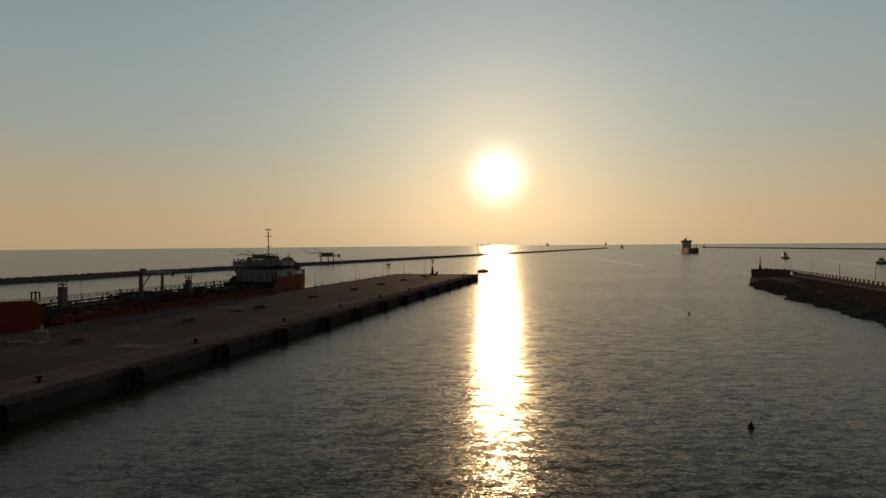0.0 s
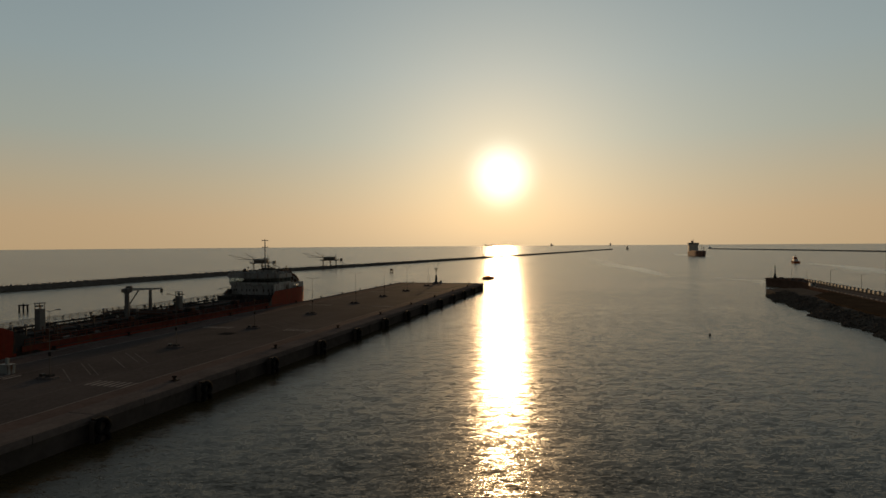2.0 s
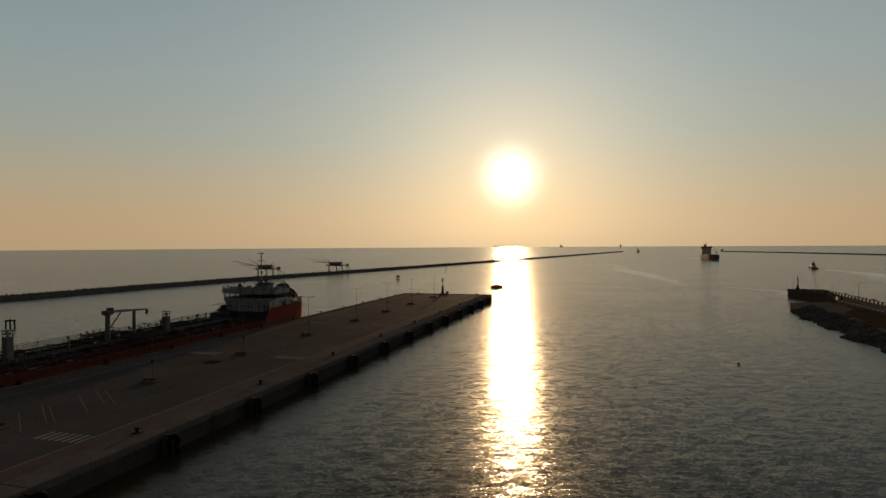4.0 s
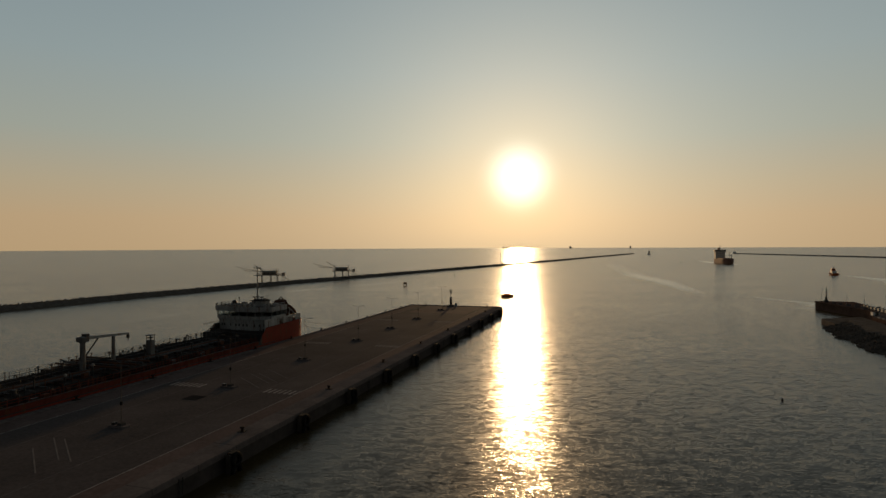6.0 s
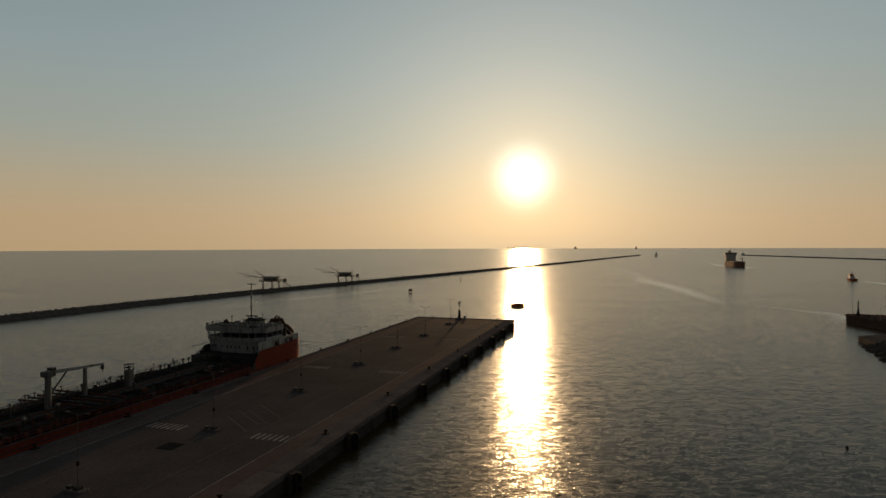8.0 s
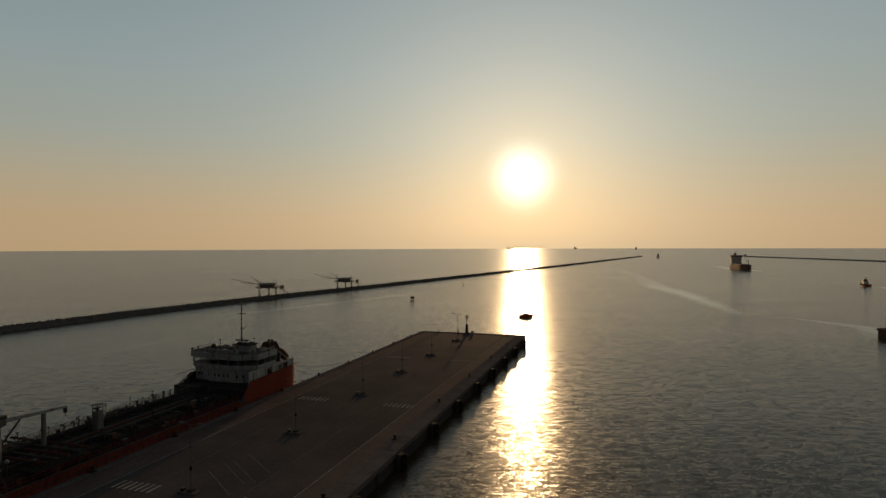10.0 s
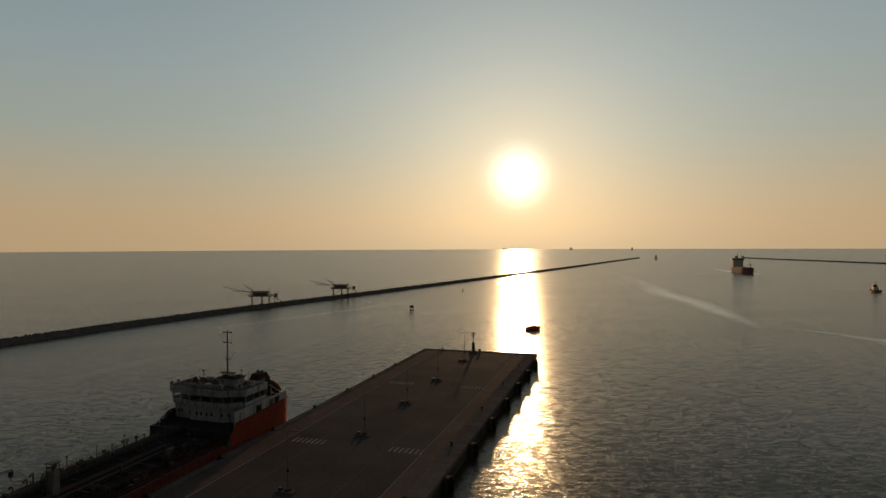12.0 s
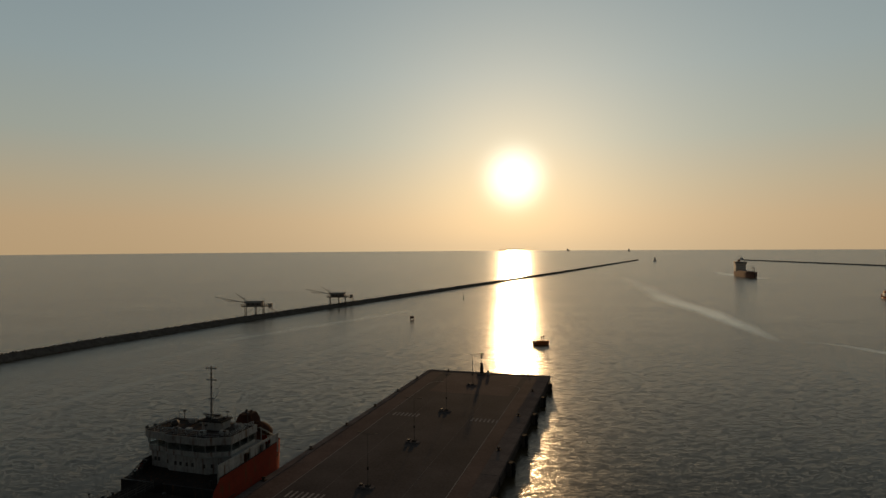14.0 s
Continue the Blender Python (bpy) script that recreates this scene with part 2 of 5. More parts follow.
def foam_material():
    """Thin froth on the water: broken by noise, thinner towards the edges of its trail."""
    m = bpy.data.materials.new("sea_foam")
    m.use_nodes = True
    nt = m.node_tree
    N, L = nt.nodes, nt.links
    N.clear()
    out = N.new("ShaderNodeOutputMaterial")
    di, clear = N.new("ShaderNodeBsdfGlossy"), N.new("ShaderNodeBsdfTransparent")
    di.inputs["Color"].default_value = (0.90, 0.90, 0.88, 1)
    di.inputs["Roughness"].default_value = 0.24
    thick = N.new("ShaderNodeAttribute")
    thick.attribute_name = "froth"
    tc = N.new("ShaderNodeTexCoord")
    total = None
    for scale, weight in ((0.09, 0.5), (0.45, 0.5), (1.7, 0.5)):
        n = N.new("ShaderNodeTexNoise")
        n.inputs["Scale"].default_value, n.inputs["Detail"].default_value = scale, 3
        L.new(tc.outputs["Object"], n.inputs["Vector"])
        k = N.new("ShaderNodeMath")
        k.operation = "MULTIPLY_ADD"
        k.inputs[1].default_value = weight
        L.new(n.outputs["Fac"], k.inputs[0])
        if total is None:
            k.inputs[2].default_value = -0.06
        else:
            L.new(total.outputs[0], k.inputs[2])
        total = k
    cover = N.new("ShaderNodeMath")
    cover.operation = "MULTIPLY"
    cover.use_clamp = True
    L.new(total.outputs[0], cover.inputs[0])
    L.new(thick.outputs["Fac"], cover.inputs[1])
    mix = N.new("ShaderNodeMixShader")
    L.new(cover.outputs[0], mix.inputs[0])
    L.new(clear.outputs[0], mix.inputs[1])
    L.new(di.outputs[0], mix.inputs[2])
    L.new(mix.outputs[0], out.inputs[0])
    return m


def glass_material():
    m = bpy.data.materials.new("wheelhouse_glass")
    m.use_nodes = True
    b = m.node_tree.nodes["Principled BSDF"]
    b.inputs["Base Color"].default_value = (0.75, 0.8, 0.8, 1)
    b.inputs["Roughness"].default_value = 0.04
    b.inputs["Transmission Weight"].default_value = 1.0
    b.inputs["IOR"].default_value = 1.05
    return m


WATER = water_material()
FOAMY = foam_material()
GLASS = glass_material()
ASPHALT = material("worn_asphalt", (0.106, 0.087, 0.080), 0.9, spread=0.35, grain=3.0, patch=0.12, bump=0.3, spec=0.006)
CONCRETE = material("quay_concrete", (0.15, 0.122, 0.110), 0.9, spread=0.3, grain=2.2, patch=0.3, bump=0.3, spec=0.0)
WALL = material("stained_quay_wall", (0.075, 0.062, 0.054), 0.9, spread=0.4, grain=1.4, patch=0.25, bump=0.4, spec=0.02)
PAINT = material("worn_road_paint", (0.34, 0.29, 0.26), 0.85, spread=0.4, grain=5.0, patch=0.8, bump=0.1, spec=0.0)
FADED = material("faded_road_paint", (0.185, 0.155, 0.138), 0.8, spread=0.4, grain=5.0, patch=0.5, bump=0.1, spec=0.0)
POLE = material("weathered_grey_steel", (0.12, 0.105, 0.09), 0.7, 0.0, spread=0.2, spec=0.1)
HEADWALL = material("red_brown_jetty_wall", (0.105, 0.066, 0.05), 0.9, spread=0.4, grain=1.4, patch=0.3, bump=0.3, spec=0.0)
TAR = material("tarred_plate", (0.03, 0.027, 0.025), 0.95, spread=0.3, grain=2.0, patch=0.5, spec=0.0)
RUBBER = material("black_rubber", (0.014, 0.013, 0.012), 0.9, spread=0.3, spec=0.05)
IRON = material("cast_iron", (0.024, 0.021, 0.019), 0.85, spread=0.3, rust=0.3, spec=0.06)
# brown concrete; its extra red is the low sun's glare put into the colour
APRON = material("glare_reddened_brown_concrete", (0.132, 0.094, 0.082), 0.9, spread=0.35, grain=2.4, patch=0.2, bump=0.3, spec=0.006)
DARKSTEEL = material("dark_steel", (0.05, 0.048, 0.046), 0.55, 0.4, spread=0.3, rust=0.5)
GALV = material("galvanised_steel", (0.36, 0.36, 0.35), 0.5, 0.6, spread=0.2)
REDHULL = material("red_hull_paint", (0.23, 0.034, 0.017), 0.6, spread=0.3, grain=2.0, patch=0.2, bump=0.08, rust=0.25, spec=0.12)
WORNRED = material("worn_red_lead_paint", (0.14, 0.033, 0.022), 0.85, spread=0.4, grain=1.6, patch=0.35, bump=0.1, rust=0.5, spec=0.04)
BLACKHULL = material("black_hull_paint", (0.030, 0.027, 0.026), 0.55, spread=0.35, grain=2.0, patch=0.3, rust=0.3)
DECKPAINT = material("dark_deck_paint", (0.034, 0.027, 0.024), 0.85, spread=0.4, grain=1.5, patch=0.4, rust=0.4, spec=0.04)
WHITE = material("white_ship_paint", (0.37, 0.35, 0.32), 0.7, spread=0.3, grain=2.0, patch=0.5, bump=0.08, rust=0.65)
PALEPAINT = material("pale_weathered_paint", (0.84, 0.81, 0.76), 0.6, spread=0.1, grain=1.0, patch=0.2, bump=0.05, rust=0.15)
# coaster's red and white, lightened and warmed in colour to imitate distance haze
SHIPRED = material("haze_lightened_red_lead", (0.24, 0.125, 0.085), 0.8, spread=0.25, grain=0.8, patch=0.15, rust=0.3)
HAZED_WHITE = material("haze_tinted_ship_paint", (0.90, 0.76, 0.62), 0.6, spread=0.1, grain=1.0, patch=0.2, bump=0.05, rust=0.15)
DULLBROWN = material("dull_brown_paint", (0.062, 0.030, 0.022), 0.9, spread=0.3, rust=0.4, spec=0.05)
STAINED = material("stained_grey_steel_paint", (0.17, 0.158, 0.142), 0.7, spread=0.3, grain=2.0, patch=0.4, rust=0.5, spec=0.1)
GREYPAINT = material("grey_ship_paint", (0.30, 0.30, 0.28), 0.55, spread=0.2, rust=0.4)
ORANGE = material("orange_boat_paint", (0.55, 0.13, 0.03), 0.45, spread=0.15, grain=3.0)
BROWN = material("rust_brown_paint", (0.11, 0.048, 0.030), 0.75, spread=0.3, rust=0.5, spec=0.06)
RUBBLE = material("dark_rubble_stone", (0.135, 0.112, 0.092), 0.9, spread=0.4, grain=1.8, patch=0.4, bump=0.4, spec=0.0)
ROCK = material("breakwater_rock", (0.135, 0.115, 0.098), 0.9, spread=0.45, grain=1.8, patch=0.5, bump=0.5, spec=0.0)
EARTH = material("dry_earth_and_weeds", (0.078, 0.054, 0.036), 0.95, spread=0.4, grain=1.2, patch=0.25, bump=0.4, spec=0.0)
BOARDS = material("silvered_boards", (0.34, 0.28, 0.22), 0.85, spread=0.3, grain=3.0, patch=0.5, spec=0.1)
TIMBER = material("weathered_timber", (0.085, 0.065, 0.05), 0.85, spread=0.35, grain=4.0, patch=0.6)
CLOTH = material("pale_sailcloth", (0.55, 0.52, 0.46), 0.8, spread=0.1)
NET = material("fishing_net_cord", (0.09, 0.08, 0.065), 0.9, spread=0.2)
GREENPAINT = material("green_mark_paint", (0.03, 0.12, 0.05), 0.5, spread=0.2)


# ---- mesh tools ----
class Build:
    """Collects the vertices and faces of one mesh."""

    def __init__(self):
        self.v, self.f = [], []

    def add(self, verts, faces):
        o = len(self.v)
        self.v += [tuple(p) for p in verts]
        self.f += [tuple(i + o for i in f) for f in faces]
        return self

    def box(self, x0, x1, y0, y1, z0, z1, turn=None, taper=1.0):
        cx, cy = (x0 + x1) / 2, (y0 + y1) / 2
        p = []
        for z, k in ((z0, 1.0), (z1, taper)):
            for x, y in ((x0, y0), (x1, y0), (x1, y1), (x0, y1)):
                p.append(Vector((cx + (x - cx) * k, cy + (y - cy) * k, z)))
        if turn is not None:
            p = [turn @ q for q in p]
        return self.add(p, [(3, 2, 1, 0), (4, 5, 6, 7), (0, 1, 5, 4), (1, 2, 6, 5), (2, 3, 7, 6), (3, 0, 4, 7)])

    def rod(self, a, b, r0, r1=None, n=8):
        a, b = Vector(a), Vector(b)
        r1 = r0 if r1 is None else r1
        w = (b - a).normalized()
        s = w.cross(Vector((0, 0, 1)) if abs(w.z) < 0.9 else Vector((1, 0, 0))).normalized()
        t = w.cross(s)
        p = []
        for c, r in ((a, r0), (b, r1)):
            for i in range(n):
                g = 2 * math.pi * i / n
                p.append(c + (s * math.cos(g) + t * math.sin(g)) * r)
        f = [(i, (i + 1) % n, n + (i + 1) % n, n + i) for i in range(n)]
        return self.add(p, f + [tuple(range(n - 1, -1, -1)), tuple(range(n, 2 * n))])

    def prism(self, poly, z0, z1, top_scale=1.0):
        n = len(poly)
        cx, cy = sum(p[0] for p in poly) / n, sum(p[1] for p in poly) / n
        p = [(x, y, z0) for x, y in poly] + [(cx + (x - cx) * top_scale, cy + (y - cy) * top_scale, z1) for x, y in poly]
        f = [(i, (i + 1) % n, n + (i + 1) % n, n + i) for i in range(n)]
        return self.add(p, f + [tuple(range(n - 1, -1, -1)), tuple(range(n, 2 * n))])

    def lathe(self, profile, n=14, at=(0, 0, 0)):
        p = []
        for r, z in profile:
            for i in range(n):
                g = 2 * math.pi * i / n
                p.append((at[0] + r * math.cos(g), at[1] + r * math.sin(g), at[2] + z))
        f = []
        for k in range(len(profile) - 1):
            for i in range(n):
                j = (i + 1) % n
                f.append((k * n + i, k * n + j, (k + 1) * n + j, (k + 1) * n + i))
        f += [tuple(range(n - 1, -1, -1)), tuple(range((len(profile) - 1) * n, len(profile) * n))]
        return self.add(p, f)

    def torus(self, at, R, r, axis="x", n=14, k=6):
        p = []
        for i in range(n):
            g = 2 * math.pi * i / n
            for j in range(k):
                h = 2 * math.pi * j / k
                d = R + r * math.cos(h)
                q = (d * math.cos(g), d * math.sin(g), r * math.sin(h))
                q = {"x": (q[2], q[0], q[1]), "y": (q[0], q[2], q[1]), "z": q}[axis]
                p.append(tuple(a + b for a, b in zip(at, q)))
        f = [(i * k + j, ((i + 1) % n) * k + j, ((i + 1) % n) * k + (j + 1) % k, i * k + (j + 1) % k) for i in range(n) for j in range(k)]
        return self.add(p, f)

    def rock(self, at, size, rnd):
        m = Euler((rnd.uniform(0, 6), rnd.uniform(0, 6), rnd.uniform(0, 6))).to_matrix()
        base = [(-1, -1, -1), (1, -1, -1), (1, 1, -1), (-1, 1, -1), (-1, -1, 1), (1, -1, 1), (1, 1, 1), (-1, 1, 1)]
        dims = (size * rnd.uniform(0.5, 0.75), size * rnd.uniform(0.4, 0.6), size * rnd.uniform(0.3, 0.5))
        p = [Vector(at) + m @ Vector([c * d * rnd.uniform(0.65, 1.1) for c, d in zip(q, dims)]) for q in base]
        return self.add(p, [(3, 2, 1), (3, 1, 0), (4, 5, 6, 7), (0, 1, 5, 4), (1, 2, 6), (1, 6, 5), (2, 3, 7, 6), (3, 0, 4), (3, 4, 7)])

    def mesh(self, name, mat, smooth=False):
        me = bpy.data.meshes.new(name)
        me.from_pydata(self.v, [], self.f)
        me.materials.append(mat)
        bm = bmesh.new()
        bm.from_mesh(me)
        bmesh.ops.recalc_face_normals(bm, faces=bm.faces)
        bm.to_mesh(me)
        bm.free()
        if smooth:
            for poly in me.polygons:
                poly.use_smooth = True
        return me


def part(name, b, mat, parent, label="", bevel=0.0, smooth=False, m=None):
    """One mesh object under a thing or under a part."""
    ob = new(name, b if isinstance(b, bpy.types.Mesh) else b.mesh(name, mat, smooth))
    ob.parent = parent
    if m is not None:
        ob.matrix_local = m
    if label:
        tagged(ob, label)
    if bevel:
        mod = ob.modifiers.new("bevel", "BEVEL")
        mod.width, mod.segments, mod.limit_method = bevel, 2, "ANGLE"
    return ob


def thing(name, m, label, category, group="", kind=""):
    ob = new(name)
    ob.empty_display_size = 0.3
    ob.matrix_world = m
    return tagged(ob, label, category, group, kind)


def railing(b, pts, height=1.0, gap=1.6, r=0.028, closed=False):
    """Stanchions with three bars along a line of points."""
    pts = [Vector(p) for p in pts]
    if closed:
        pts.append(pts[0])
    for p, q in zip(pts, pts[1:]):
        n = max(1, round((q - p).length / gap))
        for i in range(n + 1):
            c = p.lerp(q, i / n)
            b.rod(c, c + Vector((0, 0, height)), r, n=5)
        for k in (0.4, 0.72, 1.0):
            b.rod(p + Vector((0, 0, height * k)), q + Vector((0, 0, height * k)), r * 0.9, n=5)
    return b


# frame of the pier: x across towards the channel, y along it to its outer end
PIER = pose(13.92, 232.08, 0, 0, 0, -14.8)
DECK = 3.55


# ---- the sea ----
SEA = 1.4                       # level of the water below the pier deck at 3.55
LIFT = pose(0, 38, SEA) @ Matrix.Scale(0.951, 4) @ pose(0, -38, 0)


def sea():
    b = Build()
    rings, seg = [0.0], 160
    r = 25.0
    while r < 4900:
        rings.append(r)
        r *= 1.22
    rings.append(4900.0)
    verts, faces = [(0, 0, SEA)], []
    for k, r in enumerate(rings[1:]):
        for i in range(seg):
            g = 2 * math.pi * i / seg
            verts.append((r * math.cos(g), r * math.sin(g), SEA))
    for i in range(seg):
        faces.append((0, 1 + i, 1 + (i + 1) % seg))
    for k in range(len(rings) - 2):
        for i in range(seg):
            j = (i + 1) % seg
            faces.append((1 + k * seg + i, 1 + (k + 1) * seg + i, 1 + (k + 1) * seg + j, 1 + k * seg + j))
    b.add(verts, faces)
    ob = new("water", b.mesh("water", WATER))
    tagged(ob, "rippled grey-green sea water in evening sun glitter", "sea", kind="structure")


sea()


# ---- the long pier ----
def pier():
    root = thing("pier", PIER, "long flat concrete pier with worn asphalt deck", "pier", kind="structure")
    part("quay_wall", Build().box(-34.3, -0.42, -330, 1.75, -6, DECK - 0.35), WALL, root, "dark stained concrete quay wall")
    part("deck", Build().box(-33.4, -3.3, -330, 1.0, DECK - 0.35, DECK - 0.010), ASPHALT, root, "worn brown asphalt deck")
    for x0, x1 in ((-33.4, -29.62), (-5.93, -3.3)):
        part("apron", Build().box(x0, x1, -330, 1.0, DECK - 0.012, DECK - 0.004), APRON, root, "brown concrete apron along the edge, reddened for sun glare")
    # brown patch, with the red of the sun's glare painted in
    part("deck_patch", Build().box(-27.0, -7.4, -22.0, -0.4, DECK - 0.012, DECK - 0.006), APRON, root, "brown surfacing at the pier head, reddened for sun glare")
    return root


pier_root = pier()


def coping():
    """Concrete blocks along the pier's edges."""
    rnd = random.Random(3)
    side = Build().box(-1.5, 1.5, -2.97, 2.97, -0.34, 0.12).box(1.2, 1.48, -2.95, 2.95, -0.55, -0.34).mesh("coping_block", CONCRETE)
    left = Build().box(-0.6, 0.6, -2.97, 2.97, -0.34, 0.10).mesh("coping_block", CONCRETE)
    for i in range(55):
        y = -1.05 - 6 * i
        part("coping_block", side, None, pier_root, m=pose(-1.79 + rnd.uniform(-0.02, 0.02), y, DECK + rnd.uniform(-0.012, 0.012), 0, 0, rnd.uniform(-0.15, 0.15)))
        part("coping_block", left, None, pier_root, m=pose(-34.0 + rnd.uniform(-0.02, 0.02), y, DECK + rnd.uniform(-0.012, 0.012)))
    end = Build().box(-2.47, 2.47, -0.5, 0.5, -0.34, 0.10).mesh("coping_block", CONCRETE)
    for i in range(6):
        part("coping_block", end, None, pier_root, m=pose(-30.85 + 5.0 * i, 1.46, DECK + rnd.uniform(-0.01, 0.01)))


coping()


def road_marks():
    for x, y0, y1 in ((-6.05, -14.5, -320), (-29.5, -14.5, -320)):
        part("edge_line", Build().box(x - 0.055, x + 0.055, y1, y0, DECK - 0.004, DECK), PAINT, pier_root, "worn white painted line")
    # rounded ends of the lane lines at the pier head
    for sx, x in ((1, -6.05), (-1, -29.5)):
        b = Build()
        for i in range(6):
            a0, a1 = math.pi / 2 * i / 6, math.pi / 2 * (i + 1) / 6
            p = [(x - sx * 3.2 + sx * r * math.cos(a), -14.5 + r * math.sin(a)) for a, r in ((a0, 3.11), (a0, 3.29), (a1, 3.29), (a1, 3.11))]
            b.prism(p, DECK - 0.004, DECK)
        part("edge_line", b, PAINT, pier_root)
    for x in (-12.0, -23.9):
        part("lane_line", Build().box(x - 0.04, x + 0.04, -300, -26, DECK - 0.004, DECK - 0.001), FADED, pier_root, "faded thin lane line")
    bar = Build().box(-0.17, 0.17, -1.1, 1.1, 0, 0.004).mesh("crossing_bar", PAINT)
    for y in (-42.6, -84.6, -126, -168, -210):
        for x0 in (-28.2, -11.4):
            for i in range(7):
                part("crossing_bar", bar, None, pier_root, m=pose(x0 + 0.15 + i * 0.85, y + 0.4, DECK - 0.004))
    line = Build().box(-0.07, 0.07, -4.4, 4.4, 0, 0.004).mesh("bay_line", FADED)
    for x, y in BAYS:
        part("bay_line", line, None, pier_root, m=pose(x, y, DECK - 0.004, 0, 0, 53))
    part("cover_plate", Build().box(-20.2, -17.8, -133.3, -131.0, DECK - 0.004, DECK + 0.02), TAR, pier_root, "dark tarred duct cover plate")


BAYS = ((-17.8, -165), (-18.4, -161.7), (-17.4, -161.6), (-18.7, -154), (-17.1, -154), (-17.7, -157.3),
        (-17.0, -121.8), (-17.3, -118.7), (-16.2, -118.0), (-16.3, -114.9))
road_marks()


def fenders():
    """Rubber fenders on the channel side, each a column of tyres on a timber pile."""
    pile = Build()
    pile.box(-0.05, 0.55, -0.75, 0.75, -2.0, 3.35)
    pile = pile.mesh("fender_pile", TIMBER)
    tyre = Build().torus((0, 0, 0), 0.62, 0.24, "x").mesh("tyre", RUBBER, True)
    for i in range(22):
        y = -6.1 - 14.34 * i
        f = part("fender", pile, None, pier_root, "dark timber fender hung with tyres", m=pose(0.0, y, 0))
        for k in range(3):
            part("tyre", tyre, None, f, m=pose(0.75, 0, 2.75 - 1.2 * k))
        part("cap", Build().box(0.0, 0.6, -0.55, 0.55, 3.35, 3.5), IRON, f)
    lad = Build()
    for s in (-0.25, 0.25):
        lad.box(-0.02, 0.06, s - 0.04, s + 0.04, -0.5, 3.3)
    for k in range(11):
        lad.rod((0.02, -0.25, 0.1 + 0.3 * k), (0.02, 0.25, 0.1 + 0.3 * k), 0.02, n=5)
    lad = lad.mesh("ladder", DARKSTEEL)
    for y in (-27, -70, -113, -156.5, -199):
        part("ladder", lad, None, pier_root, m=pose(-0.3, y, 0))


fenders()


def bollards():
    t = thing("bollard", PIER @ pose(-2.6, -16.6, DECK + 0.12), "dark cast-iron mooring bollard on the pier edge", "bollard", "bollards along the pier")
    part("post", Build().lathe([(0.3, 0), (0.26, 0.05), (0.18, 0.1), (0.15, 0.28), (0.18, 0.36), (0.29, 0.42), (0.30, 0.5), (0.2, 0.56)], 12), IRON, t, smooth=True)
    part("base_plate", Build().box(-0.42, 0.42, -0.42, 0.42, -0.02, 0.05), IRON, t)
    for i in range(1, 12):
        copy_thing(t, PIER @ pose(-2.6, -16.6 - 21.2 * i, DECK + 0.12))
    for i in range(13):
        copy_thing(t, PIER @ pose(-34.1, -10.2 - 14.2 * i, DECK + 0.10))
    for x in (-28.7, -6):
        copy_thing(t, PIER @ pose(x, 1.4, DECK + 0.10))


bollards()


def pier_lamps():
    t = thing("street_lamp", PIER @ pose(-18.0, -13.8, DECK), "thin grey double-arm street lamp on a low concrete island", "street lamp", "lamps along the pier")
    part("island", Build().prism([(-1.6, -0.4), (-1.4, -0.6), (0.8, -0.6), (1.0, -0.4), (1.0, 0.4), (0.8, 0.6), (-1.4, 0.6), (-1.6, 0.4)], -0.02, 0.2, 0.95), CONCRETE, t, "low weathered concrete island")
    part("footing", Build().box(-0.36, 0.36, -0.36, 0.36, 0.2, 0.5, taper=0.9), WALL, t, bevel=0.03)
    part("junction_box", Build().box(-1.3, -0.85, -0.25, 0.25, 0.19, 0.5), DARKSTEEL, t, "dark metal junction box", bevel=0.02)
    part("pole", Build().rod((0, 0, 0.5), (0, 0, 7.9), 0.05, 0.025, 8), POLE, t)
    part("control_box", Build().box(-0.11, 0.11, -0.1, 0.1, 2.6, 3.05), IRON, t, "dark box clamped to the pole", bevel=0.02)
    for s in (-1, 1):
        arm = part("arm", Build().rod((0, 0, 7.75), (s * 1.2, 0, 8.0), 0.03, 0.025, 6), POLE, t)
        part("lamp_head", Build().box(s * 1.3 - 0.3, s * 1.3 + 0.3, -0.11, 0.11, 7.96, 8.06), POLE, arm, bevel=0.03)
    for y in (-37.8, -58.6, -79.2, -102.9, -125.3, -146, -167, -188):
        copy_thing(t, PIER @ pose(-18.0, y, DECK, 0, 0, random.uniform(-2, 2)))


pier_lamps()


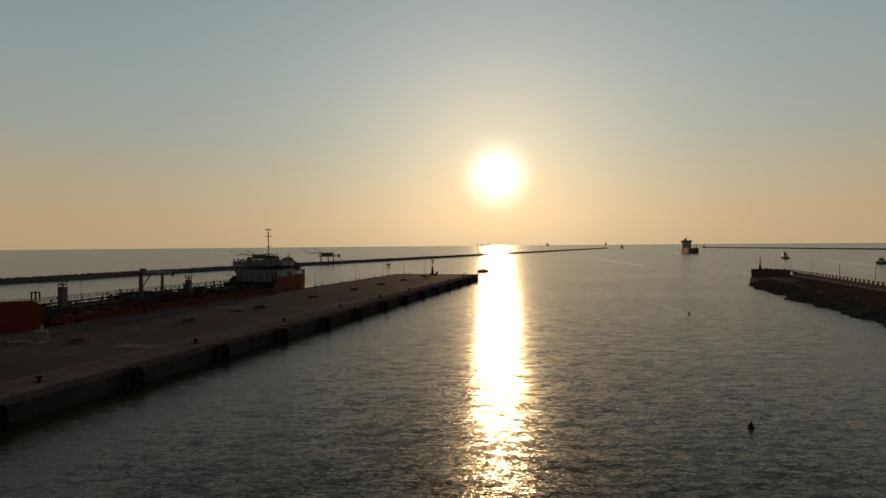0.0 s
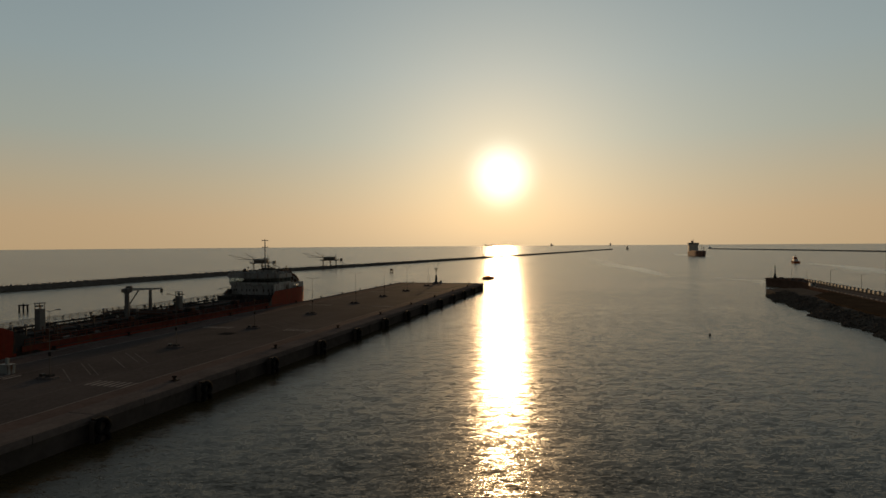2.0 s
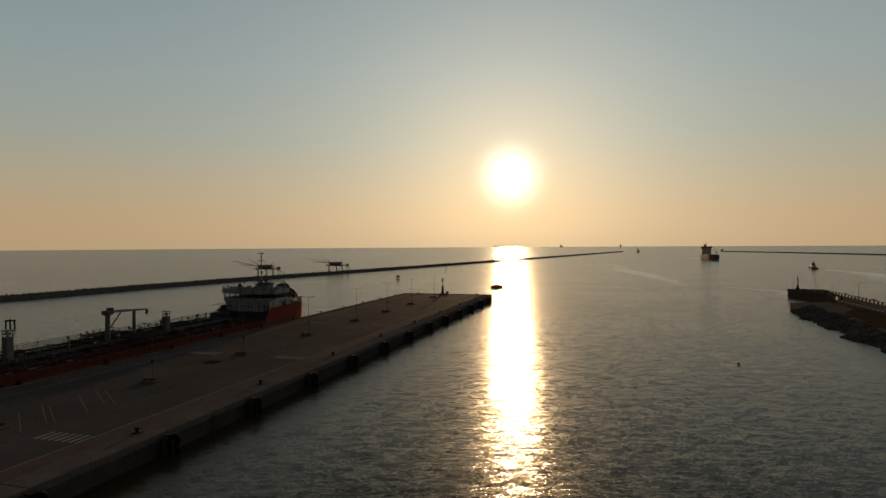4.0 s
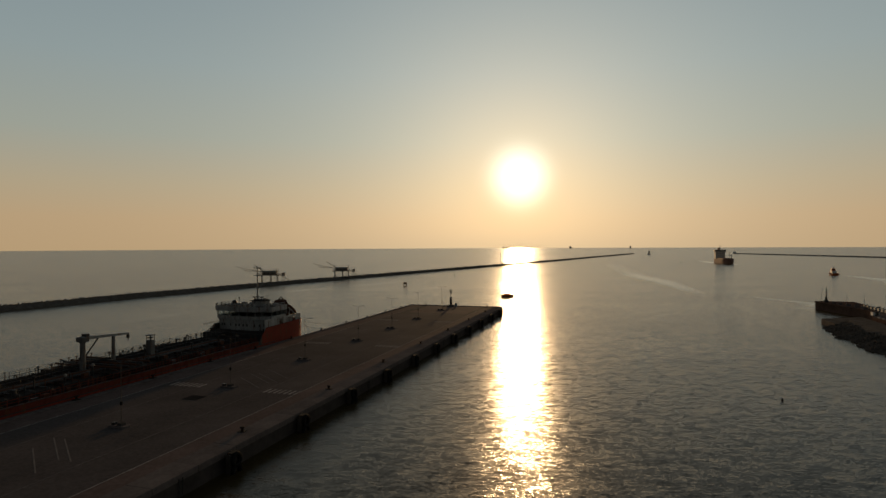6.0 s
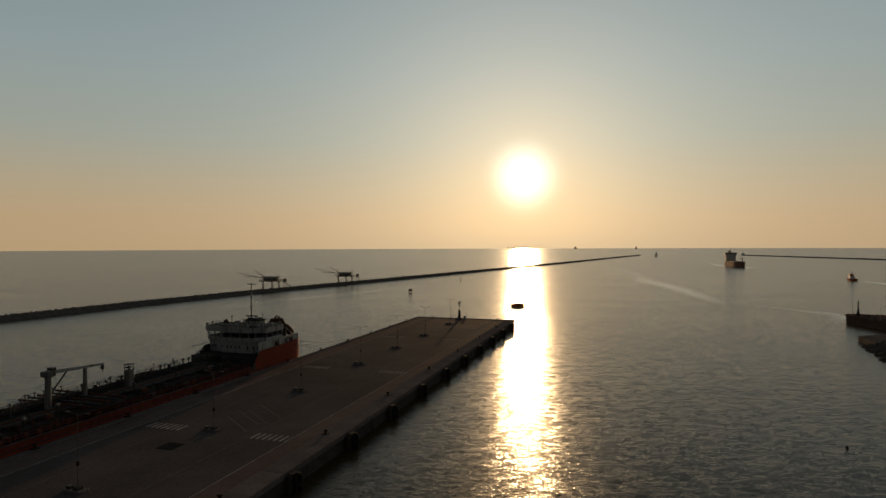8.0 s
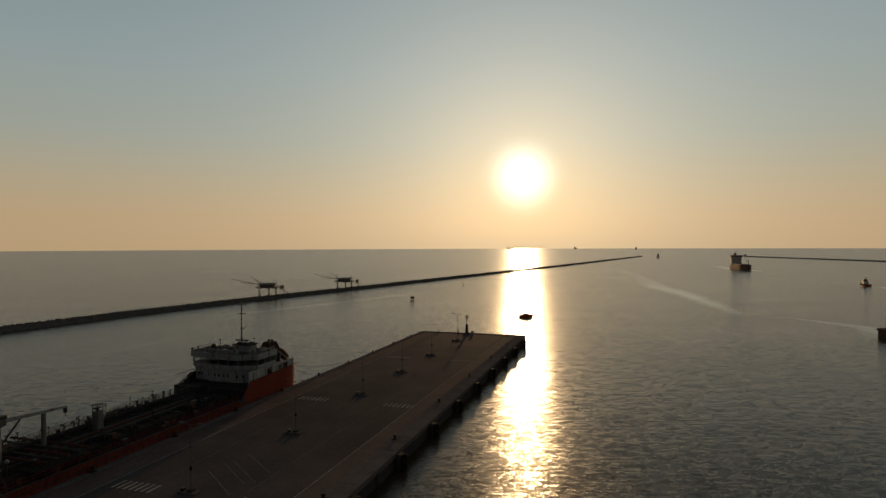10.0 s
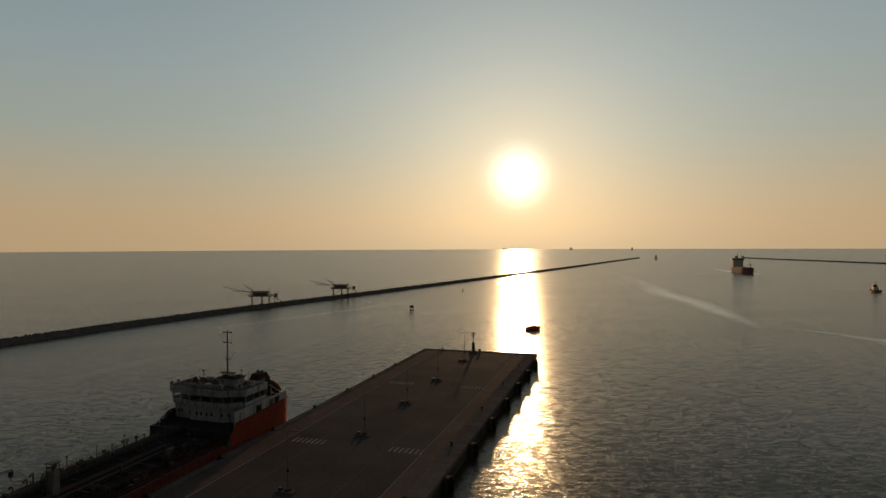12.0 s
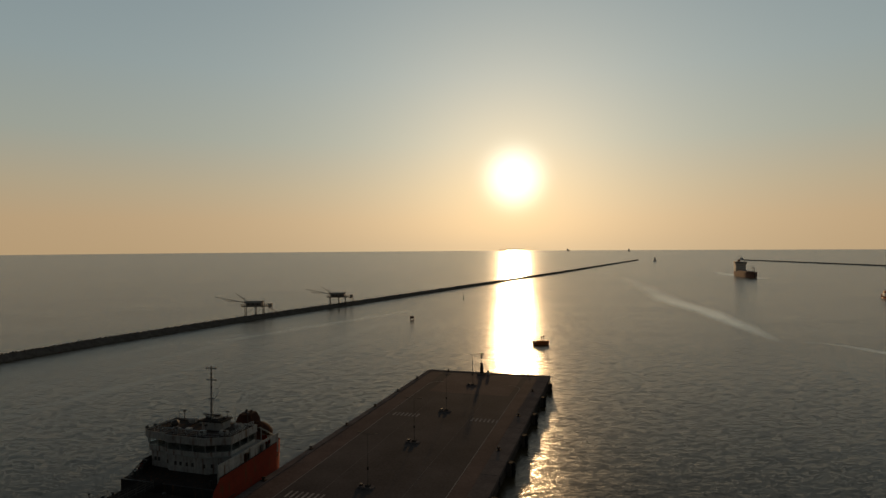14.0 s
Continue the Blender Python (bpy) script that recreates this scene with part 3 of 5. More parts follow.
def beacon():
    t = thing("harbour_beacon", PIER @ pose(-18.6, -0.9, DECK), "small dark harbour light beacon on the pier head", "beacon")
    part("plinth", Build().box(-1.1, 1.1, -1.1, 1.1, -0.02, 0.5, taper=0.92), CONCRETE, t, bevel=0.05)
    part("column", Build().lathe([(0.55, 0.5), (0.5, 0.9), (0.42, 2.4), (0.36, 3.1), (0.5, 3.15), (0.5, 3.25)], 12), DARKSTEEL, t, smooth=True)
    mast = part("mast", Build().rod((0, 0, 3.2), (0, 0, 5.4), 0.09, 0.07), DARKSTEEL, t)
    cage = Build()
    for i in range(6):
        g = math.pi / 3 * i
        cage.rod((0.1 * math.cos(g), 0.1 * math.sin(g), 4.4), (0.75 * math.cos(g), 0.75 * math.sin(g), 5.9), 0.035, n=5)
    cage.torus((0, 0, 5.35), 0.5, 0.035, "z")
    cage.torus((0, 0, 5.9), 0.75, 0.035, "z")
    part("gallery", cage, DARKSTEEL, t)
    part("lantern", Build().lathe([(0.12, 5.4), (0.2, 5.45), (0.2, 5.8), (0.12, 5.95), (0.03, 6.1)], 10), GREENPAINT, t, "green lantern", smooth=True)
    part("cabinet", Build().box(1.5, 2.2, -0.4, 0.4, -0.02, 1.25), GREYPAINT, t, "grey equipment cabinet", bevel=0.03)
    p = thing("signal_pole", PIER @ pose(-21.2, -0.9, DECK), "thin bare steel signal pole on the pier head", "pole")
    part("pole", Build().rod((0, 0, -0.02), (0, 0, 3.9), 0.06, 0.035), GALV, p)
    part("foot", Build().box(-0.25, 0.25, -0.25, 0.25, -0.02, 0.12), CONCRETE, p)


beacon()


def deck_box():
    t = thing("equipment_cabinet", PIER @ pose(-25.4, -166.2, DECK), "pale painted equipment cabinet with a vent on the pier deck", "cabinet")
    part("body", Build().box(-0.7, 0.7, -0.45, 0.45, -0.01, 1.1), GREYPAINT, t, bevel=0.04)
    part("vent", Build().box(-0.15, 0.15, -0.15, 0.15, 1.1, 1.9), GREYPAINT, t, bevel=0.03)
    part("lid", Build().box(-0.75, 0.75, -0.5, 0.5, 1.08, 1.15), GREYPAINT, t)


deck_box()


# ---- the moored tanker ----
SHIP = PIER @ pose(-42.75, -73.1, 0, 0, 0, -90)   # x forward from the stern, y towards the pier


MAIN = 4.35                     # rail of the tanker's main deck
DROP = 0.9                      # the tank deck's gear stands this much below the poop's


def half_breadth(x):
    """Half breadth of the tanker at the waterline and at the deck."""
    wl = np.interp(x, [0, 0.3, 1, 3, 8, 14, 76, 84, 91, 96, 98.6, 100], [4.4, 5.7, 6.7, 7.4, 7.8, 7.88, 7.85, 7.3, 5.2, 2.4, 0.5, 0.05])
    dk = np.interp(x, [0, 0.3, 1, 3, 8, 14, 80, 88, 94, 98, 100, 102], [4.9, 6.1, 7.05, 7.6, 7.86, 7.9, 7.9, 7.5, 6.0, 3.6, 1.8, 0.15])
    return float(wl), float(dk)


def sheer(x, side=1):
    """Top of the hull's side; the poop breaks further forward on the pier side."""
    brk = 17.2 if side > 0 else 14.1
    if x <= brk:
        return 7.35 + 0.02 * (17.2 - x)
    if x < 79:
        return max(MAIN, 7.35 - (x - brk) * 1.0)
    if x < 86:
        return MAIN + (x - 79) * (7.8 - MAIN) / 7
    return 7.8 + (x - 86) * 0.05


def tanker():
    t = thing("tanker_ship", SHIP, "moored small tanker with red and black hull and white deckhouse", "ship")
    xs = [0, 0.1, 0.3, 0.6, 1, 2, 3, 5, 7, 10, 14.1, 15.6, 17.1, 17.2, 18.7, 20.2, 30, 40, 50, 60, 70, 76, 80, 83, 84.5, 86, 88, 91, 94, 96, 98, 99.3, 100.4]
    levels = (-2.0, 0.0, 1.4, 2.6, 3.95)

    def ring(x, side):
        wl, dk = half_breadth(x)
        top = sheer(x, side)
        pts = []
        for z in (*levels, top - 0.35, top):
            k = max(0.0, min(1.0, (z + 2) / (5.5 + 2))) ** 1.5
            hb = wl + (dk - wl) * k
            pts.append((x + (1.2 * max(0, z) / 7 if x > 90 else 0), side * hb, z))
        return pts

    for name, lo, hi, mat, label in (("hull", 0, 5, REDHULL, "red hull plating with rust streaks"),
                                     ("sheer_strake", 5, 6, BLACKHULL, "dark sheer strake")):
        b = Build()
        for side in (-1, 1):
            rows = [ring(x, side) for x in xs]
            n = hi - lo + 1
            v = [p for row in rows for p in row[lo:hi + 1]]
            f = [(i * n + j, (i + 1) * n + j, (i + 1) * n + j + 1, i * n + j + 1) for i in range(len(xs) - 1) for j in range(n - 1)]
            b.add(v, f)
        for x in (xs[0], xs[-1]):
            a, c = ring(x, -1)[lo:hi + 1], ring(x, 1)[lo:hi + 1]
            n = len(a)
            b.add(a + c, [(j, n + j, n + j + 1, j + 1) for j in range(n - 1)])
        # the poop and forecastle stay red to the rail
        ob = part(name, b, mat, t, label, smooth=True)
        ob.data.materials.append(REDHULL if name == "sheer_strake" else BLACKHULL)
        for poly in ob.data.polygons:
            mid = (18.6 if poly.center.y > 0 else 15.5) < poly.center.x < 84
            if (name == "sheer_strake" and not mid) or (name == "hull" and mid and poly.center.z > 3.96):
                poly.material_index = 1
    for side in (-1, 1):
        part("rubbing_strake", Build().box(14, 78, side * 7.85 - 0.12, side * 7.85 + 0.12, 3.9, 4.05), BLACKHULL, t)
    part("bulwark", Build().box(20.1, 83.5, 7.84, 7.93, 4.0, 4.82), WORNRED, t, "worn red bulwark along the tank deck")
    part("cap_rail", Build().box(20.1, 83.5, 7.78, 7.99, 4.82, 4.9), BLACKHULL, t)
    # dark painted inside of the bulwarks
    for side in (-1, 1):
        for x0, x1 in ((0.6, 17.2 if side > 0 else 14.1), (86.2, 100)):
            st = [x0 + (x1 - x0) * i / 14 for i in range(15)]
            v = []
            for x in st:
                for k in (0.04, 0.16):
                    hb = side * max(0.02, half_breadth(x)[1] - k)
                    low = side * max(0.01, half_breadth(x)[1] - k - (0.9 if x > 80 else 0.0))
                    v += [(x, low, 5.2 if x < 80 else 6.6), (x, hb, sheer(x, side) + 0.03)]
            f = []
            for i in range(14):
                o = 4 * i
                f += [(o, o + 4, o + 5, o + 1), (o + 2, o + 3, o + 7, o + 6), (o + 1, o + 5, o + 7, o + 3)]
            part("bulwark_lining", Build().add(v, f), DECKPAINT, t)

    def deck_poly(x0, x1, inset):
        st = [x0 + (x1 - x0) * i / 12 for i in range(13)]
        return [(x, -half_breadth(x)[1] + inset) for x in st] + [(x, half_breadth(x)[1] - inset) for x in reversed(st)]

    part("poop_deck", Build().prism(deck_poly(-0.2, 18.2, 0.12), 5.6, 6.05), DECKPAINT, t)
    part("main_deck", Build().prism(deck_poly(18.2, 84, 0.06), 3.5, 5.2 - DROP), DECKPAINT, t, "dark rust-stained main deck")
    part("forecastle_deck", Build().prism(deck_poly(84, 100.4, 0.12), 6.4, 6.8), BROWN, t)
    part("forecastle_bulkhead", Build().box(83.85, 84.1, -7.6, 7.6, 4.2, 6.8), BROWN, t)
    part("poop_front", Build().box(18.1, 18.35, -7.75, 7.75, 4.2, 6.1), BLACKHULL, t)
    tanker_deckhouse(t)
    tanker_deck(t)
    return t


def tanker_deckhouse(t):
    # lower tier
    lower = [(5.4, -7.4), (12.0, -8.3), (12.8, -7.45), (13.1, -4.4), (13.7, -3.6), (13.8, 3.0), (13.1, 4.2), (12.3, 6.2), (5.4, 6.2)]
    front_y, front_x = zip(*((y, x) for x, y in lower[1:8]))
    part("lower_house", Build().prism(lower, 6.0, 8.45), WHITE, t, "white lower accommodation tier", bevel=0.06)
    part("bridge_deck", Build().prism([(x + (0.22 if x > 10 else -0.3), y * 1.035) for x, y in lower], 8.42, 8.62), GREYPAINT, t, bevel=0.03)
    # wheelhouse: sill, glazed band, roof bulwark
    wh = [(6.4, -8.2), (12.2, -8.6), (13.0, -7.6), (13.3, -4.4), (13.9, -3.6), (14.0, 3.0), (13.3, 4.2), (12.4, 6.2), (6.4, 6.2)]
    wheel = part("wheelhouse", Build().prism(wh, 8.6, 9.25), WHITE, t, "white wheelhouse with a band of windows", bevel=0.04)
    part("roof", Build().prism([(x + (0.25 if x > 10 else 0), y * 1.03) for x, y in wh], 10.35, 11.18, 1.0), DECKPAINT, wheel, "dark stained wheelhouse roof", bevel=0.03)
    rim = [(x + (0.25 if x > 10 else 0), y * 1.03) for x, y in wh]
    for i in range(len(rim)):
        a, c = Vector((*rim[i], 0)), Vector((*rim[(i + 1) % len(rim)], 0))
        d = c - a
        part("roof_bulwark", Build().box(-d.length / 2 - 0.04, d.length / 2 + 0.04, -0.05, 0.05, 10.33, 11.42, turn=pose(*((a + c) / 2), 0, 0, math.degrees(math.atan2(d.y, d.x)))), WHITE, wheel)
    part("back_wall", Build().box(6.4, 6.6, -8.0, 6.0, 9.2, 10.4), WHITE, wheel)
    n = len(wh)
    for i in range(n):
        a, c = Vector((*wh[i], 0)), Vector((*wh[(i + 1) % n], 0))
        if a.x < 7 and c.x < 7:
            continue
        d = c - a
        k = max(1, round(d.length / 1.9))
        w = d.normalized()
        ang = math.atan2(w.y, w.x)
        for j in range(k + 1):
            p = a.lerp(c, j / k)
            if j < k or i == n - 2:
                part("mullion", Build().box(-0.055, 0.055, -0.06, 0.06, 9.22, 10.4, turn=pose(p.x, p.y, 0, 0, 0, math.degrees(ang))), GREYPAINT, wheel)
            if j < k:
                q = a.lerp(c, (j + 0.5) / k)
                h = d.length / k / 2 - 0.09
                part("pane", Build().box(-h, h, -0.012, 0.012, 9.24, 10.36, turn=pose(q.x, q.y, 0, 0, 0, math.degrees(ang))), GLASS, wheel)
    # small square windows and ports low on the front
    for y in (-6.7, -6.0, -3.9, -2.4, -1.5, -0.4, 0.6, 2.6, 3.6, 4.5):
        x = float(np.interp(y, front_y, front_x))
        part("window", Build().box(x - 0.08, x + 0.05, y - 0.2, y + 0.2, 6.95, 7.5), DARKSTEEL, t, "small dark square window", bevel=0.02)
    for x in (6.4, 8.2, 10.0, 11.6):
        part("window", Build().box(x - 0.22, x + 0.22, 6.26, 6.34, 7.0, 7.55), DARKSTEEL, t, bevel=0.02)
    part("side_door", Build().box(9.0, 9.75, 6.26, 6.36, 6.06, 7.95), BROWN, t, bevel=0.02)
    # monkey island
    b = Build()
    railing(b, [(6.6, -8.2, 11.25), (12.6, -8.4, 11.25), (13.8, -3.6, 11.25), (13.8, 3.0, 11.25), (12.4, 6.0, 11.25), (6.6, 6.0, 11.25)], 0.75, 1.5)
    part("roof_railing", b, GALV, t)
    part("top_house", Build().prism([(7.6, -0.9), (9.8, -0.9), (10.2, -0.3), (10.2, 2.0), (9.7, 2.6), (7.6, 2.6)], 11.2, 12.4), WHITE, t, "white box house under the mast", bevel=0.06)
    part("top_awning", Build().box(7.4, 10.3, -1.2, 2.9, 12.4, 12.58), IRON, t, "black flat awning over the box house", bevel=0.04)
    mast = part("mast", Build().rod((8.2, -0.4, 12.5), (8.2, -0.4, 20.5), 0.17, 0.11), GREYPAINT, t, "grey signal mast")
    for z, w in ((20.1, 0.95), (18.3, 0.9), (15.4, 0.5)):
        part("yard", Build().rod((8.2, -0.4 - w, z), (8.2, -0.4 + w, z), 0.1, n=6), GREYPAINT, mast)
    for z in (17.1, 18.6, 19.2):
        part("mast_lamp", Build().lathe([(0.1, 0), (0.13, 0.05), (0.13, 0.3), (0.06, 0.36)], 8, (8.45, -0.2, z)), DARKSTEEL, mast)
    for z, s in ((19.95, 0.75), (19.95, -0.8), (18.15, 0.8)):
        part("mast_lamp", Build().lathe([(0.08, 0), (0.1, 0.05), (0.1, 0.25), (0.04, 0.32)], 8, (8.2, -0.4 + s, z)), DARKSTEEL, mast)
    radar = part("radar", Build().rod((9.4, 0.6, 12.6), (9.4, 0.6, 13.25), 0.1), GREYPAINT, t)
    part("scanner", Build().box(9.25, 9.55, -0.9, 2.1, 13.25, 13.45), DARKSTEEL, radar, bevel=0.03)
    part("scanner", Build().box(8.9, 10.1, 2.35, 2.55, 12.95, 13.1), DARKSTEEL, radar, bevel=0.03)
    part("satellite_dome", Build().lathe([(0.2, 11.25), (0.2, 11.7), (0.5, 11.85), (0.58, 12.2), (0.42, 12.55), (0.12, 12.7)], 12, (11.2, -4.6, 0)), DARKSTEEL, t, smooth=True)
    part("searchlight", Build().rod((13.0, -8.1, 11.2), (13.0, -8.1, 11.75), 0.06).rod((12.85, -8.1, 11.85), (13.2, -8.1, 11.85), 0.2), DARKSTEEL, t)
    for x, y, h in ((12.6, -7.0, 0.9), (12.8, -5.9, 0.6), (12.9, -2.8, 0.8), (13.0, 1.6, 0.55), (12.2, 4.9, 0.7), (7.2, -6.2, 1.5), (7.0, 5.2, 1.9), (11.3, 1.0, 1.0)):
        part("roof_fitting", Build().rod((x, y, 11.2), (x, y, 11.2 + h), 0.06).box(x - 0.16, x + 0.16, y - 0.16, y + 0.16, 11.2 + h, 11.45 + h), DARKSTEEL, t)
    part("roof_pipe", Build().rod((12.4, -6.6, 11.75), (12.4, 0.5, 11.75), 0.09), GALV, t)
    for x, y in ((12.2, -3.4), (11.6, 4.4), (7.6, -4.4), (8.4, 4.6)):
        part("life_raft", Build().rod((x, y - 0.65, 11.62), (x, y + 0.65, 11.62), 0.33, n=10).box(x - 0.3, x + 0.3, y - 0.4, y + 0.4, 11.2, 11.4), WHITE, t, "white life raft canister")
    for x, y, h in ((7.0, -7.4, 2.6), (12.9, -5.0, 1.5), (6.9, 2.9, 3.2), (10.6, 5.4, 1.9)):
        part("whip_aerial", Build().rod((x, y, 11.2), (x, y, 11.2 + h), 0.035, 0.015, 5), DARKSTEEL, t)
    for x, y, w in ((9.3, -6.2, 0.5), (12.3, 1.2, 0.4), (11.8, -1.6, 0.35), (7.3, -2.6, 0.45)):
        part("locker", Build().box(x - w, x + w, y - 0.4, y + 0.4, 11.2, 11.85), GREYPAINT, t, bevel=0.03)
    for x0, x1, y0, y1, z0, z1 in ((8.0, 9.2, -0.8, 0.4, 12.5, 12.85), (8.9, 10.0, 0.9, 2.2, 12.5, 12.95), (7.7, 8.5, 1.4, 2.4, 12.5, 12.8)):
        part("equipment_box", Build().box(x0, x1, y0, y1, z0, z1, taper=0.9), DARKSTEEL, t, bevel=0.03)
    for x, y, h in ((8.0, -0.5, 0.9), (9.6, -0.2, 0.7), (9.9, 1.9, 0.8), (7.9, 2.2, 1.1), (10.8, -6.4, 0.7), (11.9, -7.6, 0.5), (10.2, 4.6, 0.8), (12.8, -1.0, 0.6)):
        z = 12.45 if x < 10 and -1 < y < 2.6 else 11.15
        part("lamp_bracket", Build().rod((x, y, z), (x, y, z + h), 0.05, n=6).rod((x, y - 0.3, z + h), (x, y + 0.3, z + h), 0.07, n=6), DARKSTEEL, t)
    part("flag_gaff", Build().rod((8.2, -0.4, 14.6), (6.2, -0.4, 16.2), 0.035, n=5), GREYPAINT, mast)
    # funnel, vents and the lifeboat on its slip
    fun = part("funnel", Build().prism([(2.0, 1.3), (5.0, 1.3), (5.5, 2.1), (5.5, 3.6), (5.0, 4.4), (2.0, 4.4), (1.6, 3.6), (1.6, 2.1)], 6.0, 11.2, 0.88), DULLBROWN, t, "dark brown funnel with sooty top", bevel=0.05)
    part("funnel_top", Build().prism([(2.2, 1.5), (4.8, 1.5), (5.2, 2.2), (5.2, 3.5), (4.8, 4.2), (2.2, 4.2), (1.8, 3.5), (1.8, 2.2)], 11.2, 12.2, 0.72), DULLBROWN, fun, "sooty brown funnel top", bevel=0.08)
    for y in (2.4, 3.3):
        part("exhaust_pipe", Build().rod((3.5, y, 11.9), (3.2, y, 12.6), 0.22, 0.22), BLACKHULL, fun)
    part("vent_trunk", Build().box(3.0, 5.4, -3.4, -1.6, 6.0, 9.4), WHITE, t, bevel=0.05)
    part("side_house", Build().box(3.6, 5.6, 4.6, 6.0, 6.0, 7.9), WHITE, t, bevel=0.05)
    davit = Build()
    for y in (4.7, 6.1):
        davit.rod((5.2, y, 10.6), (0.4, y, 7.6), 0.11, n=6)
        davit.rod((0.9, y, 6.0), (0.9, y, 7.9), 0.1, n=6)
        davit.rod((4.8, y, 6.0), (4.8, y, 10.3), 0.1, n=6)
    for k in range(5):
        x, z = 5.0 - k, 10.75 - 0.7 * k
        davit.rod((x, 4.7, z - 0.3), (x, 6.1, z - 0.3), 0.05, n=5)
    part("lifeboat_slip", davit, GREYPAINT, t, "grey inclined lifeboat slip")
    boat = Build()
    tilt = pose(2.9, 5.4, 9.45, 0, -32, 0)
    secs = []
    for x, r in ((-2.5, 0.15), (-2.2, 0.55), (-1.2, 0.82), (0.4, 0.85), (1.7, 0.62), (2.5, 0.15)):
        secs.append([tilt @ Vector((-x, r * math.cos(g) * 0.9, 0.25 + r * math.sin(g))) for g in [2 * math.pi * i / 10 for i in range(10)]])
    v = [p for s in secs for p in s]
    f = [(k * 10 + i, k * 10 + (i + 1) % 10, (k + 1) * 10 + (i + 1) % 10, (k + 1) * 10 + i) for k in range(5) for i in range(10)]
    boat.add(v, f + [tuple(range(10)), tuple(range(50, 60))])
    part("lifeboat", boat, DULLBROWN, t, "brown enclosed lifeboat", smooth=True)
    b = Build()
    railing(b, [(0.5, -5.8, 7.4), (2, -7.1, 7.4), (7, -7.7, 7.4), (18, -7.8, 7.4)], 0.6, 1.5)
    railing(b, [(0.5, -5.8, 7.4), (-0.6, 0, 7.4), (0.5, 5.8, 7.4), (2, 7.1, 7.4), (5, 7.6, 7.4)], 0.6, 1.2)
    railing(b, [(6, -7.4, 8.62), (12.6, -7.8, 8.62)], 0.9, 1.3)
    part("poop_railing", b, GALV, t)
    # covered side gallery: white posts, header beam and a few closed bays
    part("gallery_beam", Build().box(2.2, 17.1, 7.36, 7.52, 8.62, 9.0), WHITE, t, "white gallery header beam")
    part("gallery_roof", Build().box(5.4, 13.0, 6.25, 7.36, 8.63, 8.72), GREYPAINT, t)
    for k in range(9):
        x = 2.3 + 1.83 * k
        part("gallery_post", Build().box(x - 0.12, x + 0.12, 7.34, 7.5, 6.0, 8.62), WHITE, t)
    for x0, x1 in ((2.42, 4.0), (7.9, 9.5), (11.57, 13.15), (13.4, 15.0), (15.22, 16.8)):
        part("gallery_panel", Build().box(x0, x1, 7.38, 7.46, 6.0, 8.64), WHITE, t)
    for x in (16.0, 17.2):
        for y in (-6.4, 6.4):
            part("mooring_bitt", Build().rod((x, y, 6.0), (x, y, 6.9), 0.2), DARKSTEEL, t)
    part("mooring_winch", Build().rod((1.3, -2.2, 6.6), (1.3, 1.6, 6.6), 0.42).box(0.8, 1.8, -0.6, 0.0, 6.0, 7.2), DARKSTEEL, t, bevel=0.03)
    # stairs from the poop down to the main deck on the far side
    st = Build()
    for s in (-7.4, -6.6):
        st.rod((14.4, s, 7.6), (18.6, s, 5.5), 0.07, n=5)
    for k in range(10):
        x = 14.5 + 0.4 * k
        st.box(x, x + 0.28, -7.4, -6.6, 7.5 - 0.21 * k, 7.55 - 0.21 * k)
    part("stairs", st, DARKSTEEL, t)


